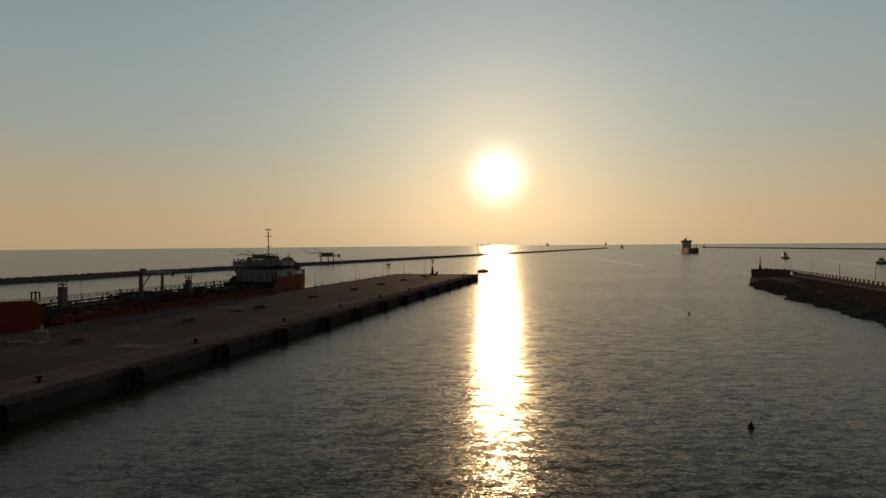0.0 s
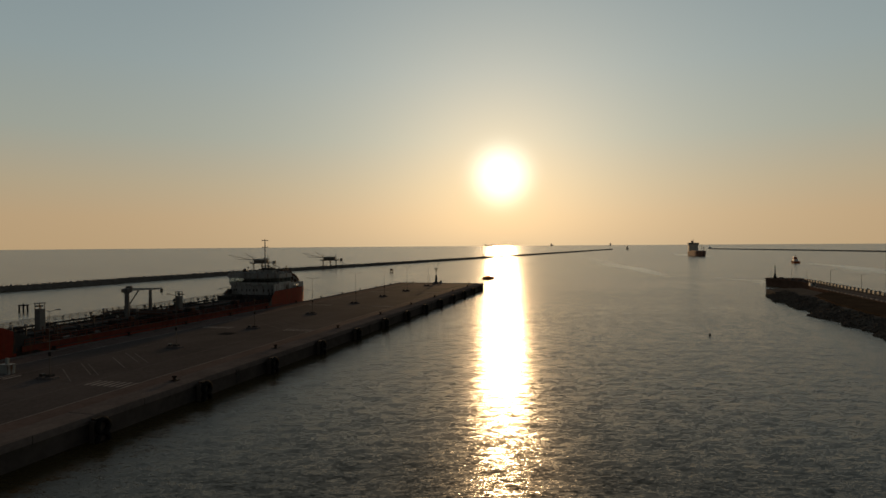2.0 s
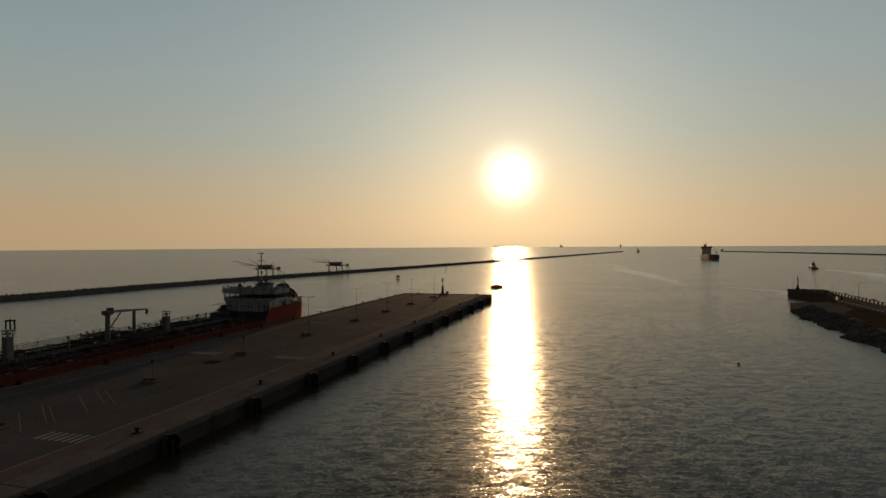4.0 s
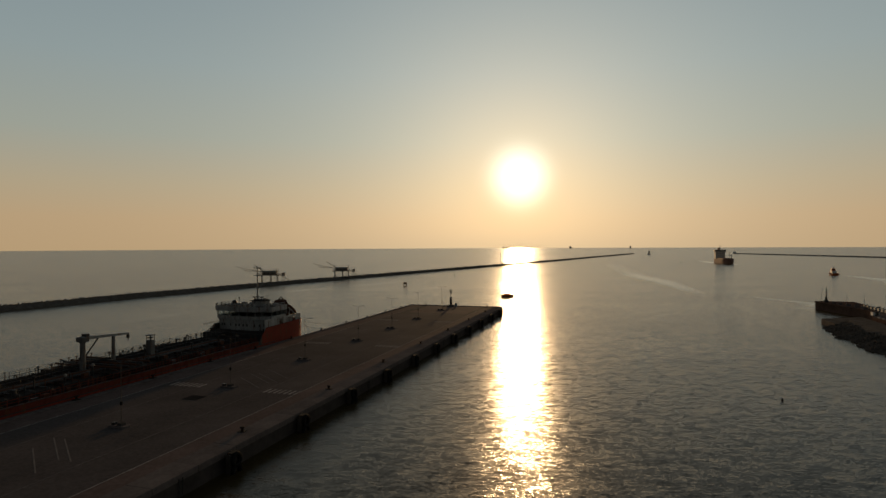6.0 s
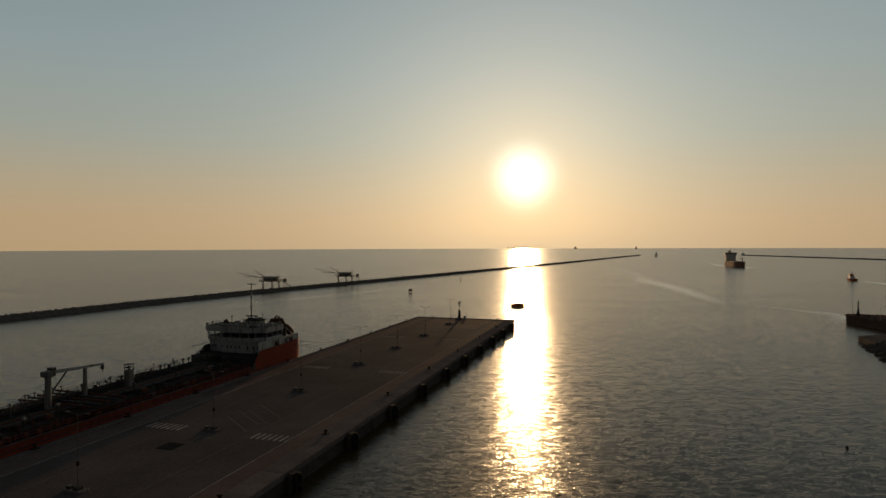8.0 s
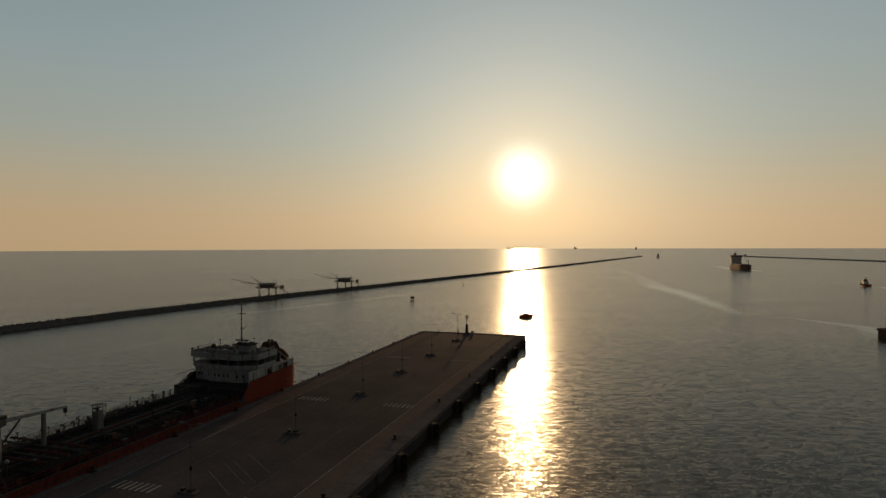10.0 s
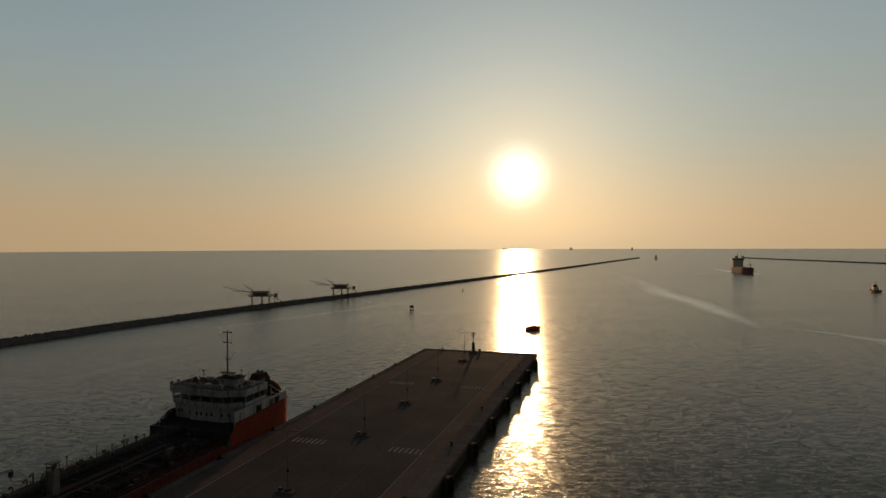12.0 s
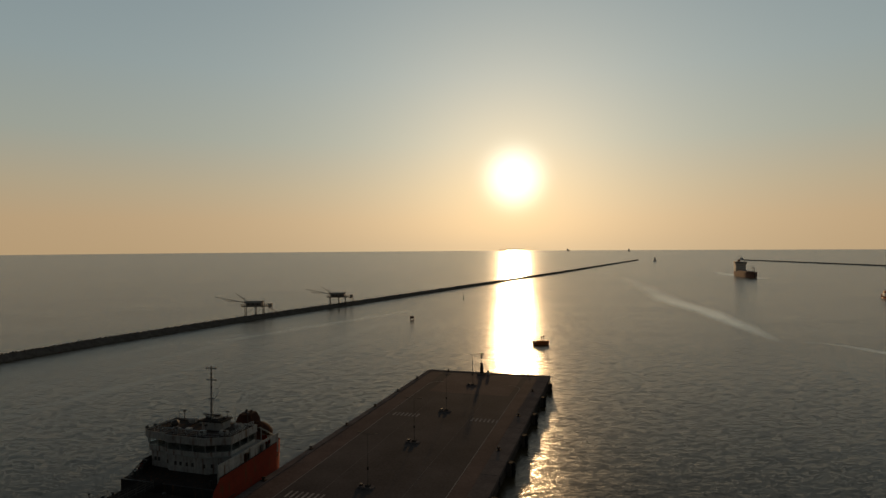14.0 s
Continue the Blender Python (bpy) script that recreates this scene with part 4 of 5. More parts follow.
def tanker_deck(t):
    rnd = random.Random(11)
    down = pose(0, 0, -DROP)
    part("trunk_deck", Build().prism([(19.2, -5.2), (82, -5.2), (82, 5.2), (19.2, 5.2)], 5.15, 6.15), DECKPAINT, t, "dark raised tank trunk", bevel=0.1, m=down)
    # catwalk with open grating on trestles
    part("catwalk", Build().box(18.4, 83, -1.9, -0.6, 7.05, 7.17), TAR, t, "dark open catwalk", m=down)
    tres = Build().rod((0, -1.8, 6.1), (0, -1.8, 7.1), 0.06, n=5).rod((0, -0.7, 6.1), (0, -0.7, 7.1), 0.06, n=5).box(-0.05, 0.05, -1.8, -0.7, 6.95, 7.05).mesh("trestle", DARKSTEEL)
    for k in range(22):
        part("trestle", tres, None, t, m=pose(21.5 + 2.9 * k, 0, -DROP))
    b = Build()
    railing(b, [(20, -1.9, 7.17), (83, -1.9, 7.17)], 1.0, 1.5, 0.03)
    railing(b, [(20, -0.6, 7.17), (83, -0.6, 7.17)], 1.0, 1.5, 0.03)
    part("catwalk_railing", b, POLE, t, m=down)
    for y, r, z in ((0.3, 0.15, 6.4), (0.9, 0.17, 6.42), (1.6, 0.13, 6.38), (2.3, 0.19, 6.44), (3.1, 0.13, 6.38), (-2.6, 0.15, 6.4), (-3.3, 0.12, 6.36)):
        x0, x1 = (22 + rnd.uniform(0, 4), 80 - rnd.uniform(0, 5))
        part("cargo_pipe", Build().rod((x0, y, z), (x1, y, z), r), rnd.choice([BROWN, DARKSTEEL, DECKPAINT]), t, m=down)
    sup = Build()
    for k in range(16):
        x = 23 + 3.7 * k
        sup.box(x, x + 0.12, -3.6, 3.5, 6.2, 6.3)
        for y in (-3.4, 0.6, 3.3):
            sup.box(x, x + 0.12, y - 0.06, y + 0.06, 6.1, 6.25)
    part("pipe_support", sup, DARKSTEEL, t, m=down)
    # midships manifold with valves
    man = part("manifold", Build().box(48.5, 56.5, -6.6, 6.6, 6.15, 6.35), DECKPAINT, t, "cargo manifold with pipes and valves", m=down)
    for k in range(5):
        x = 49.4 + 1.45 * k
        part("cross_pipe", Build().rod((x, -6.8, 7.0), (x, 6.8, 7.0), 0.17), [BROWN, DARKSTEEL][k % 2], man)
        for y in (-5.6, 5.6):
            part("valve", Build().rod((x, y, 7.0), (x, y, 7.7), 0.07).torus((x, y, 7.72), 0.26, 0.04, "z", 10, 4), BROWN, man)
    for x, y, h in ((22.5, 3.4, 1.5), (25, -4, 1.2), (28.4, 4.2, 1.6), (31, -3.8, 1.1), (35.5, 3.7, 1.3), (38, -4.4, 1.7), (45, 4.1, 1.5), (47, -4.2, 1.2),
                    (58, 4.1, 1.6), (60.5, -3.9, 1.3), (63, 4.4, 1.1), (67, 3.4, 1.6), (71, -4.3, 1.4), (75, 4.0, 1.2), (79, 3.2, 1.7), (33.2, 0.1, 1.9), (43.2, -0.2, 2.0), (61.5, 0.0, 2.1)):
        v = part("tank_vent", Build().rod((x, y, 6.1), (x, y, 6.1 + h), 0.11), DARKSTEEL, t, m=down)
        part("cowl", Build().lathe([(0.14, 0), (0.26, 0.08), (0.26, 0.28), (0.1, 0.38)], 8, (x, y, 6.1 + h)), rnd.choice([DARKSTEEL, GREYPAINT]), v)
    for x in (24, 29, 34, 40, 44.5, 59, 64, 69, 74, 78.5):
        part("tank_hatch", Build().lathe([(0.6, 6.1), (0.6, 6.7), (0.7, 6.72), (0.7, 6.85), (0.2, 6.95)], 12, (x, rnd.choice([-4.2, 4.3]), 0)), DECKPAINT, t, m=down)
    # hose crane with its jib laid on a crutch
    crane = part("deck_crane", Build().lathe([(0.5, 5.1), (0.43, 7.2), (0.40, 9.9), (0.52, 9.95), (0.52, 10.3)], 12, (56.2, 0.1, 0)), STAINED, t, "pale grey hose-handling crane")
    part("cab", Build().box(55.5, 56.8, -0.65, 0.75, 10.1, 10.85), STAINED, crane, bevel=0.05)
    part("winch", Build().box(55.2, 56.0, -0.4, 0.5, 10.85, 11.3), DARKSTEEL, crane, bevel=0.05)
    jib = Build()
    jib.add([(56.4, -0.28, 10.4), (56.4, 0.42, 10.4), (56.4, 0.42, 10.95), (56.4, -0.28, 10.95), (47.1, -0.12, 10.05), (47.1, 0.28, 10.05), (47.1, 0.28, 10.35), (47.1, -0.12, 10.35)],
            [(3, 2, 1, 0), (4, 5, 6, 7), (0, 1, 5, 4), (1, 2, 6, 5), (2, 3, 7, 6), (3, 0, 4, 7)])
    part("jib", jib, GREYPAINT, crane, "pale grey jib")
    part("jib_ram", Build().rod((55.7, 0.07, 7.7), (53.2, 0.07, 10.35), 0.12), DARKSTEEL, crane)
    part("hook_block", Build().box(46.95, 47.3, -0.1, 0.26, 9.35, 10.1).rod((47.1, 0.08, 8.85), (47.1, 0.08, 9.4), 0.05), DARKSTEEL, crane)
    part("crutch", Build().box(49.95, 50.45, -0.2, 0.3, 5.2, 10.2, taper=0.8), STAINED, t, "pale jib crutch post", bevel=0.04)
    # two square towers with an open top stage under a flat roof
    for x, top in ((41.9, 9.17), (73.9, 9.9)):
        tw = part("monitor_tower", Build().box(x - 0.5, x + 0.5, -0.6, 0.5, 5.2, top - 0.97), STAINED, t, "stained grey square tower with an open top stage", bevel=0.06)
        for sx in (-0.43, 0.43):
            for sy in (-0.53, 0.43):
                part("roof_post", Build().rod((x + sx, sy, top - 1.02), (x + sx, sy, top - 0.12), 0.06, n=6), DARKSTEEL, tw)
        part("tower_roof", Build().box(x - 0.58, x + 0.58, -0.68, 0.58, top - 0.12, top), DARKSTEEL, tw, "dark flat tower roof", bevel=0.03)
        part("monitor", Build().rod((x, 0, top - 0.97), (x, 0, top - 0.62), 0.14).rod((x - 0.5, 0, top - 0.57), (x + 0.7, 0, top - 0.47), 0.13), DARKSTEEL, tw)
    # small posts, valves and lockers all over the deck
    for k in range(150):
        x, y = rnd.uniform(21, 82), rnd.choice((-1, 1)) * rnd.uniform(3.4, 7.3)
        z = 6.15 if abs(y) < 5.1 else 5.2
        h = rnd.uniform(0.5, 1.5)
        kind = k % 5
        if kind < 2:
            part("valve_post", Build().rod((x, y, z - 0.05), (x, y, z + h), 0.06, n=6).torus((x, y, z + h), 0.2, 0.035, "z", 10, 4), rnd.choice((DARKSTEEL, BROWN)), t, m=down)
        elif kind == 2:
            part("goose_neck_vent", Build().rod((x, y, z - 0.05), (x, y, z + h), 0.09, n=7).rod((x, y, z + h), (x + 0.3, y, z + h + 0.12), 0.09, n=7).rod((x + 0.3, y, z + h + 0.12), (x + 0.45, y, z + h - 0.2), 0.11, n=7), DARKSTEEL, t, m=down)
        elif kind == 3:
            part("deck_locker", Build().box(x - 0.5, x + 0.5, y - 0.3, y + 0.3, z - 0.02, z + 0.75), rnd.choice((DARKSTEEL, BROWN)), t, bevel=0.03, m=down)
        else:
            part("drum", Build().lathe([(0.28, z - 0.02), (0.28, z + 0.3), (0.3, z + 0.32), (0.28, z + 0.35), (0.28, z + 0.88), (0.05, z + 0.9)], 10, (x, y, 0)), rnd.choice((DARKSTEEL, BROWN, DECKPAINT)), t, m=down)
    for k in range(26):
        x = 22.5 + 2.3 * k + rnd.uniform(-0.4, 0.4)
        part("branch_pipe", Build().rod((x, 2.3, 6.45), (x, 5.4, 6.4), 0.08, n=6).rod((x, 5.4, 6.4), (x, 5.5, 5.3), 0.08, n=6), rnd.choice((DARKSTEEL, BROWN, DECKPAINT)), t, m=down)
    for k in range(12):
        x = 24 + 4.9 * k
        top = 6.3 + rnd.uniform(0, 0.9)
        part("deck_lamp", Build().rod((x, -7.3, 5.2), (x, -7.3, top), 0.05, n=6).box(x - 0.1, x + 0.1, -7.42, -7.14, top - 0.02, top + 0.16), DARKSTEEL, t, m=down)
    # rails along the sides
    b = Build()
    railing(b, [(20.5, -7.8, 5.25), (83, -7.8, 5.25)], 1.0, 1.6, 0.03)
    part("side_railing", b, DARKSTEEL, t, m=down)
    b = Build()
    railing(b, [(20.5, 7.8, 5.25), (83, 7.8, 5.25)], 1.35, 1.5, 0.045)
    part("side_railing", b, WORNRED, t, "worn red railing over the bulwark", m=down)
    # frames of the ship's side seen as pale streaks of scuffed paint
    for k in range(26):
        x = 21.5 + 1.45 * k + rnd.uniform(-0.2, 0.2)
        part("side_frame", Build().box(x, x + 0.14, 7.86, 7.98, 3.4 + rnd.uniform(0, 0.3), 4.6 + rnd.uniform(0, 0.25)), WORNRED, t)
    # forecastle gear
    part("windlass", Build().rod((90, -2.6, 7.5), (90, 2.6, 7.5), 0.5).box(89.3, 90.7, -0.6, 0.6, 6.8, 8.0), DARKSTEEL, t, bevel=0.04)
    part("foremast", Build().rod((92.5, 0, 6.8), (92.5, 0, 13.5), 0.16, 0.09), GREYPAINT, t)
    b = Build()
    railing(b, [(84.3, -7.2, 6.8), (84.3, 7.2, 6.8)], 1.0, 1.4, 0.03)
    part("forecastle_railing", b, GALV, t)


tanker()


def mooring_dolphin():
    t = thing("mooring_dolphin", pose(-114.6, 166.0, SEA, 0, 0, 12) @ Matrix.Scale(0.76, 4), "small dark dolphin of three stout piles standing in the water", "dolphin")
    for x in (-1.25, 0.0, 1.25):
        part("pile", Build().rod((x * 1.12, 0.2 * x, -2.5), (x, 0.0, 2.1), 0.3, 0.27, 10), TAR, t)
    part("cap", Build().box(-1.6, 1.6, -0.6, 0.6, 2.0, 2.42), TAR, t, bevel=0.05)
    part("bollard", Build().lathe([(0.2, 2.4), (0.16, 2.75), (0.26, 2.8), (0.22, 2.92), (0.04, 2.95)], 10), IRON, t, smooth=True)


mooring_dolphin()


def mooring_lines():
    t = thing("mooring_rope", PIER, "slack dark mooring ropes from the stern to the pier", "rope")
    for a, b in (((-38.5, -73.5, 7.2), (-33.1, -52.8, DECK + 0.6)), ((-37.2, -74.2, 7.2), (-33.1, -66.9, DECK + 0.6))):
        r, a, b = Build(), Vector(a), Vector(b)
        pts = [a.lerp(b, i / 8) - Vector((0, 0, 0.9 * math.sin(math.pi * i / 8))) for i in range(9)]
        for p, q in zip(pts, pts[1:]):
            r.rod(p, q, 0.03, n=5)
        part("rope", r, NET, t)


mooring_lines()


# ---- the jetty across the channel ----
def jetty():
    root = thing("jetty", LIFT @ PIER, "broad jetty with concrete head, crenellated parapet and rubble slope", "jetty", kind="structure")
    # concrete head and spine
    part("jetty_head", Build().prism([(110.6, 54.5), (111.6, 57), (114.5, 58), (124, 56), (124, -260), (113.2, -260), (113.2, 8), (117.6, 18), (116.8, 30)], -4, 2.55), HEADWALL, root, "dark concrete jetty head")
    part("head_coping", Build().prism([(110.3, 54.6), (111.4, 57.3), (114.5, 58.3), (124.2, 56.3), (124.2, 22), (117.3, 22), (116.5, 30)], 2.55, 2.95), HEADWALL, root, bevel=0.05)
    part("roadway", Build().prism([(117.4, 21.9), (119.9, 21.9), (119.9, -260), (113.4, -260), (113.4, 8.4)], 2.55, 2.72), ASPHALT, root)
    part("verge", Build().prism([(104, -26), (110.5, -14), (113.1, -12), (113.1, -260), (101.8, -260), (101.0, -120), (101.4, -50)], -1.0, 2.5, 0.985), EARTH, root, "brown earth and dry weeds verge")
    rnd = random.Random(5)
    def edge(y):
        """Ragged waterline of the rubble slope."""
        x = 95.8 if y < -12 else 95.8 + (y + 12) * 0.3
        return x + 0.9 * math.sin(y * 0.35) + 0.6 * math.sin(y * 0.93 + 1) - (1.8 if -68 < y < -58 else 0.0)

    rows = []
    for i in range(176):
        y = 3 - 1.5 * i
        x = edge(y)
        rows.append([(x - 1.4, y, -1.6)] + [(x + u + rnd.uniform(-0.25, 0.25), y + rnd.uniform(-0.3, 0.3), z + rnd.uniform(-0.22, 0.22)) for u, z in ((0.0, 0.1), (1.3, 0.45), (2.7, 0.95), (4.2, 1.45), (5.8, 1.95))] + [(104.5, y, 2.35), (110, y, 2.35), (110, y, -1.6)])
    n = len(rows[0])
    core = Build().add([p for r in rows for p in r], [(i * n + k, (i + 1) * n + k, (i + 1) * n + k + 1, i * n + k + 1) for i in range(len(rows) - 1) for k in range(n - 1)] + [tuple(range(n))])
    part("rubble_core", core, RUBBLE, root)
    # low concrete slab at the toe by the head
    part("toe_slab", Build().prism([(99.6, 8.6), (113.1, 16), (113.1, -2), (99.2, -5)], -1.2, 1.6, 0.985), RUBBLE, root, bevel=0.08)
    kinds = []
    for k in range(7):
        kinds.append(Build().rock((0, 0, 0), 2.0, rnd).mesh("boulder", RUBBLE))
    for i in range(300):
        y = 1 - 121 * rnd.random()
        u = rnd.random() ** 1.4
        x = edge(y) - 0.3 + u * 6.0
        z = 0.05 + 1.95 * u + rnd.uniform(-0.15, 0.1)
        part("boulder", kinds[i % 7], None, root, m=pose(x, y, z, rnd.uniform(0, 360), rnd.uniform(0, 360), rnd.uniform(0, 360)) @ Matrix.Scale(rnd.uniform(0.10, 0.26), 4))
    far = Build()
    for i in range(3600):
        y = 2 - 122 * rnd.random()
        u = rnd.random()
        far.rock((edge(y) - 0.3 + u * 6.2, y, 0.0 + 1.95 * u), rnd.uniform(0.25, 0.65), rnd)
    for i in range(700):
        y = -120 - 140 * rnd.random()
        u = rnd.random()
        far.rock((edge(y) + u * 6.2, y, 1.95 * u), rnd.uniform(0.5, 1.1), rnd)
    for i in range(500):
        y = 50 - 310 * rnd.random()
        u = rnd.random()
        far.rock((124.3 + u * 4, y, 1.6 - 1.9 * u), rnd.uniform(1.3, 2.6), rnd)
    tagged(part("rubble", far, RUBBLE, root), kind="stuff")
    # parapet: low wall with pale upstanding blocks
    part("parapet_wall", Build().box(120.0, 121.0, -260, 36, 2.55, 2.95), WALL, root)
    block = Build().box(-0.45, 0.45, -0.75, 0.75, 0, 0.85, taper=0.92).mesh("parapet_block", GREYPAINT)
    for i in range(98):
        part("parapet_block", block, None, root, m=pose(120.5, 35 - 2.95 * i, 2.95, 0, 0, rnd.uniform(-1, 1)))
    kerb = Build().box(-0.2, 0.2, -0.75, 0.75, 0, 0.38).mesh("kerb_stone", PAINT)
    for i in range(88):
        part("kerb_stone", kerb, None, root, m=pose(113.6, 4 - 2.95 * i, 2.6, 0, 0, rnd.uniform(-1, 1)))
    return root


jetty()


def jetty_things():
    t = thing("harbour_beacon", LIFT @ PIER @ pose(113.4, 51.5, 2.95), "dark column harbour light on the jetty head", "beacon")
    part("base", Build().lathe([(0.72, -0.02), (0.68, 0.8), (0.42, 1.1), (0.38, 1.9), (0.5, 1.95), (0.5, 2.05)], 10), DARKSTEEL, t)
    part("column", Build().lathe([(0.20, 1.95), (0.16, 2.4), (0.13, 4.5), (0.22, 4.6)], 10), IRON, t, smooth=True)
    rungs = Build()
    for k in range(9):
        rungs.rod((-0.18, -0.5, 2.1 + 0.3 * k), (0.18, -0.5, 2.1 + 0.3 * k), 0.025, n=4)
    rungs.rod((-0.18, -0.5, 1.9), (-0.18, -0.42, 4.6), 0.03, n=4).rod((0.18, -0.5, 1.9), (0.18, -0.42, 4.6), 0.03, n=4)
    part("ladder", rungs, IRON, t)
    part("lantern", Build().lathe([(0.34, 4.55), (0.34, 4.65), (0.16, 4.7), (0.16, 5.1), (0.22, 5.15), (0.05, 5.4)], 10), GREENPAINT, t, "green lantern")
    part("spike", Build().rod((0, 0, 5.35), (0, 0, 6.2), 0.03), DARKSTEEL, t)
    for x, y, h in ((112.6, 54.6, 4.4), (117.6, 44, 4.2), (121.4, 38.6, 3.9)):
        p = thing("signal_pole", LIFT @ PIER @ pose(x, y, 2.95), "thin bare steel pole on the jetty head", "pole", "poles on the jetty head")
        part("pole", Build().rod((0, 0, -0.02), (0, 0, h), 0.06, 0.035), GALV, p)
        part("foot", Build().box(-0.25, 0.25, -0.25, 0.25, -0.02, 0.12), CONCRETE, p)
    lm = thing("street_lamp", LIFT @ PIER @ pose(122.6, 17.2, 2.5), "thin grey street lamp with one arm behind the parapet", "street lamp", "lamps along the jetty")
    part("pole", Build().rod((0, 0, -0.02), (0, 0, 5.5), 0.08, 0.05), DARKSTEEL, lm)
    arm = part("arm", Build().rod((0, 0, 5.4), (1.6, 0, 5.7), 0.04, 0.03, 6), DARKSTEEL, lm)
    part("lamp_head", Build().box(1.4, 2.1, -0.14, 0.14, 5.64, 5.76), GREYPAINT, arm, bevel=0.03)
    for y in (-9, -35, -61, -87, -113):
        copy_thing(lm, LIFT @ PIER @ pose(122.6, y, 2.5))
    hut = thing("pump_house", LIFT @ PIER @ pose(115.0, 11.0, 2.72) @ Matrix.Scale(0.75, 4), "small pale concrete hut with open doorway on the jetty", "hut")
    part("walls", Build().box(-1.2, -1.0, -1.2, 1.2, 0, 1.5).box(1.0, 1.2, -1.2, 1.2, 0, 1.5).box(-1.0, 1.0, 1.0, 1.2, 0, 1.5).box(-1.0, -0.4, -1.2, -1.0, 0, 1.5), PALEPAINT, hut)
    part("roof", Build().box(-1.35, 1.35, -1.35, 1.35, 1.5, 1.65), CONCRETE, hut)
    rnd = random.Random(8)
    c = thing("concrete_block", LIFT @ PIER @ pose(116.5, 38.5, 2.95), "rough concrete block lying on the jetty head", "block", "blocks on the jetty head")
    part("body", Build().box(-0.7, 0.7, -0.55, 0.55, -0.02, 0.8, taper=0.93), CONCRETE, c, bevel=0.06)
    for x, y in ((117.6, 34), (118.6, 31.5), (115.3, 43), (119.8, 40), (118.0, 27.8), (114.6, 47)):
        copy_thing(c, LIFT @ PIER @ pose(x, y, 2.95, 0, 0, rnd.uniform(0, 90)))


jetty_things()


# ---- breakwaters ----
def mound(name, line, half, crest, rocks, seed, label):
    """A rubble mound along a line of points, with rocks laid over a solid core."""
    rnd = random.Random(seed)
    root = thing(name, LIFT, label, "breakwater", kind="structure")
    pts = [Vector((*p, 0)) for p in line]
    b = Build()
    rows = []
    for i, p in enumerate(pts):
        d = (pts[min(i + 1, len(pts) - 1)] - pts[max(i - 1, 0)]).normalized()
        s = Vector((d.y, -d.x, 0))
        rows.append([p + s * u * half + Vector((0, 0, z)) for u, z in ((-1.15, -2), (-0.8, 0.5), (-0.35, crest - 0.3), (0.35, crest - 0.3), (0.8, 0.5), (1.15, -2))])
    v = [q for r in rows for q in r]
    f = [(i * 6 + j, (i + 1) * 6 + j, (i + 1) * 6 + j + 1, i * 6 + j + 1) for i in range(len(rows) - 1) for j in range(5)]
    b.add(v, f + [tuple(range(6)), tuple(range(len(v) - 6, len(v)))])
    part("core", b, ROCK, root)
    lengths = [(q - p).length for p, q in zip(pts, pts[1:])]
    total = sum(lengths)
    stones = Build()
    for k in range(rocks):
        # denser where the line starts
        at = total * rnd.random() ** 1.8
        i = 0
        while i < len(lengths) - 1 and at > lengths[i]:
            at -= lengths[i]
            i += 1
        d = (pts[i + 1] - pts[i]).normalized()
        s = Vector((d.y, -d.x, 0))
        u = rnd.uniform(-1, 1)
        z = crest - (abs(u) * 1.15) ** 1.5 * crest + rnd.uniform(-0.2, 0.15)
        stones.rock(pts[i] + d * at + s * u * half + Vector((0, 0, z)), rnd.uniform(0.25, 0.5), rnd)
    tagged(part("rubble", stones, ROCK, root), kind="stuff")
    return root


mound("breakwater", [(-330, -20), (-250, 110), (-178, 262), (-160, 315), (-128.5, 389), (-79.5, 487), (40, 737), (138.5, 942), (292, 1279), (450, 1622)], 4.6, 2.3, 20000, 21, "long dark rubble breakwater across the water")
mound("breakwater", [(690, 560), (728, 900), (725, 1150), (712, 1350), (696, 1570)], 5.0, 2.4, 2600, 22, "low distant rubble breakwater")


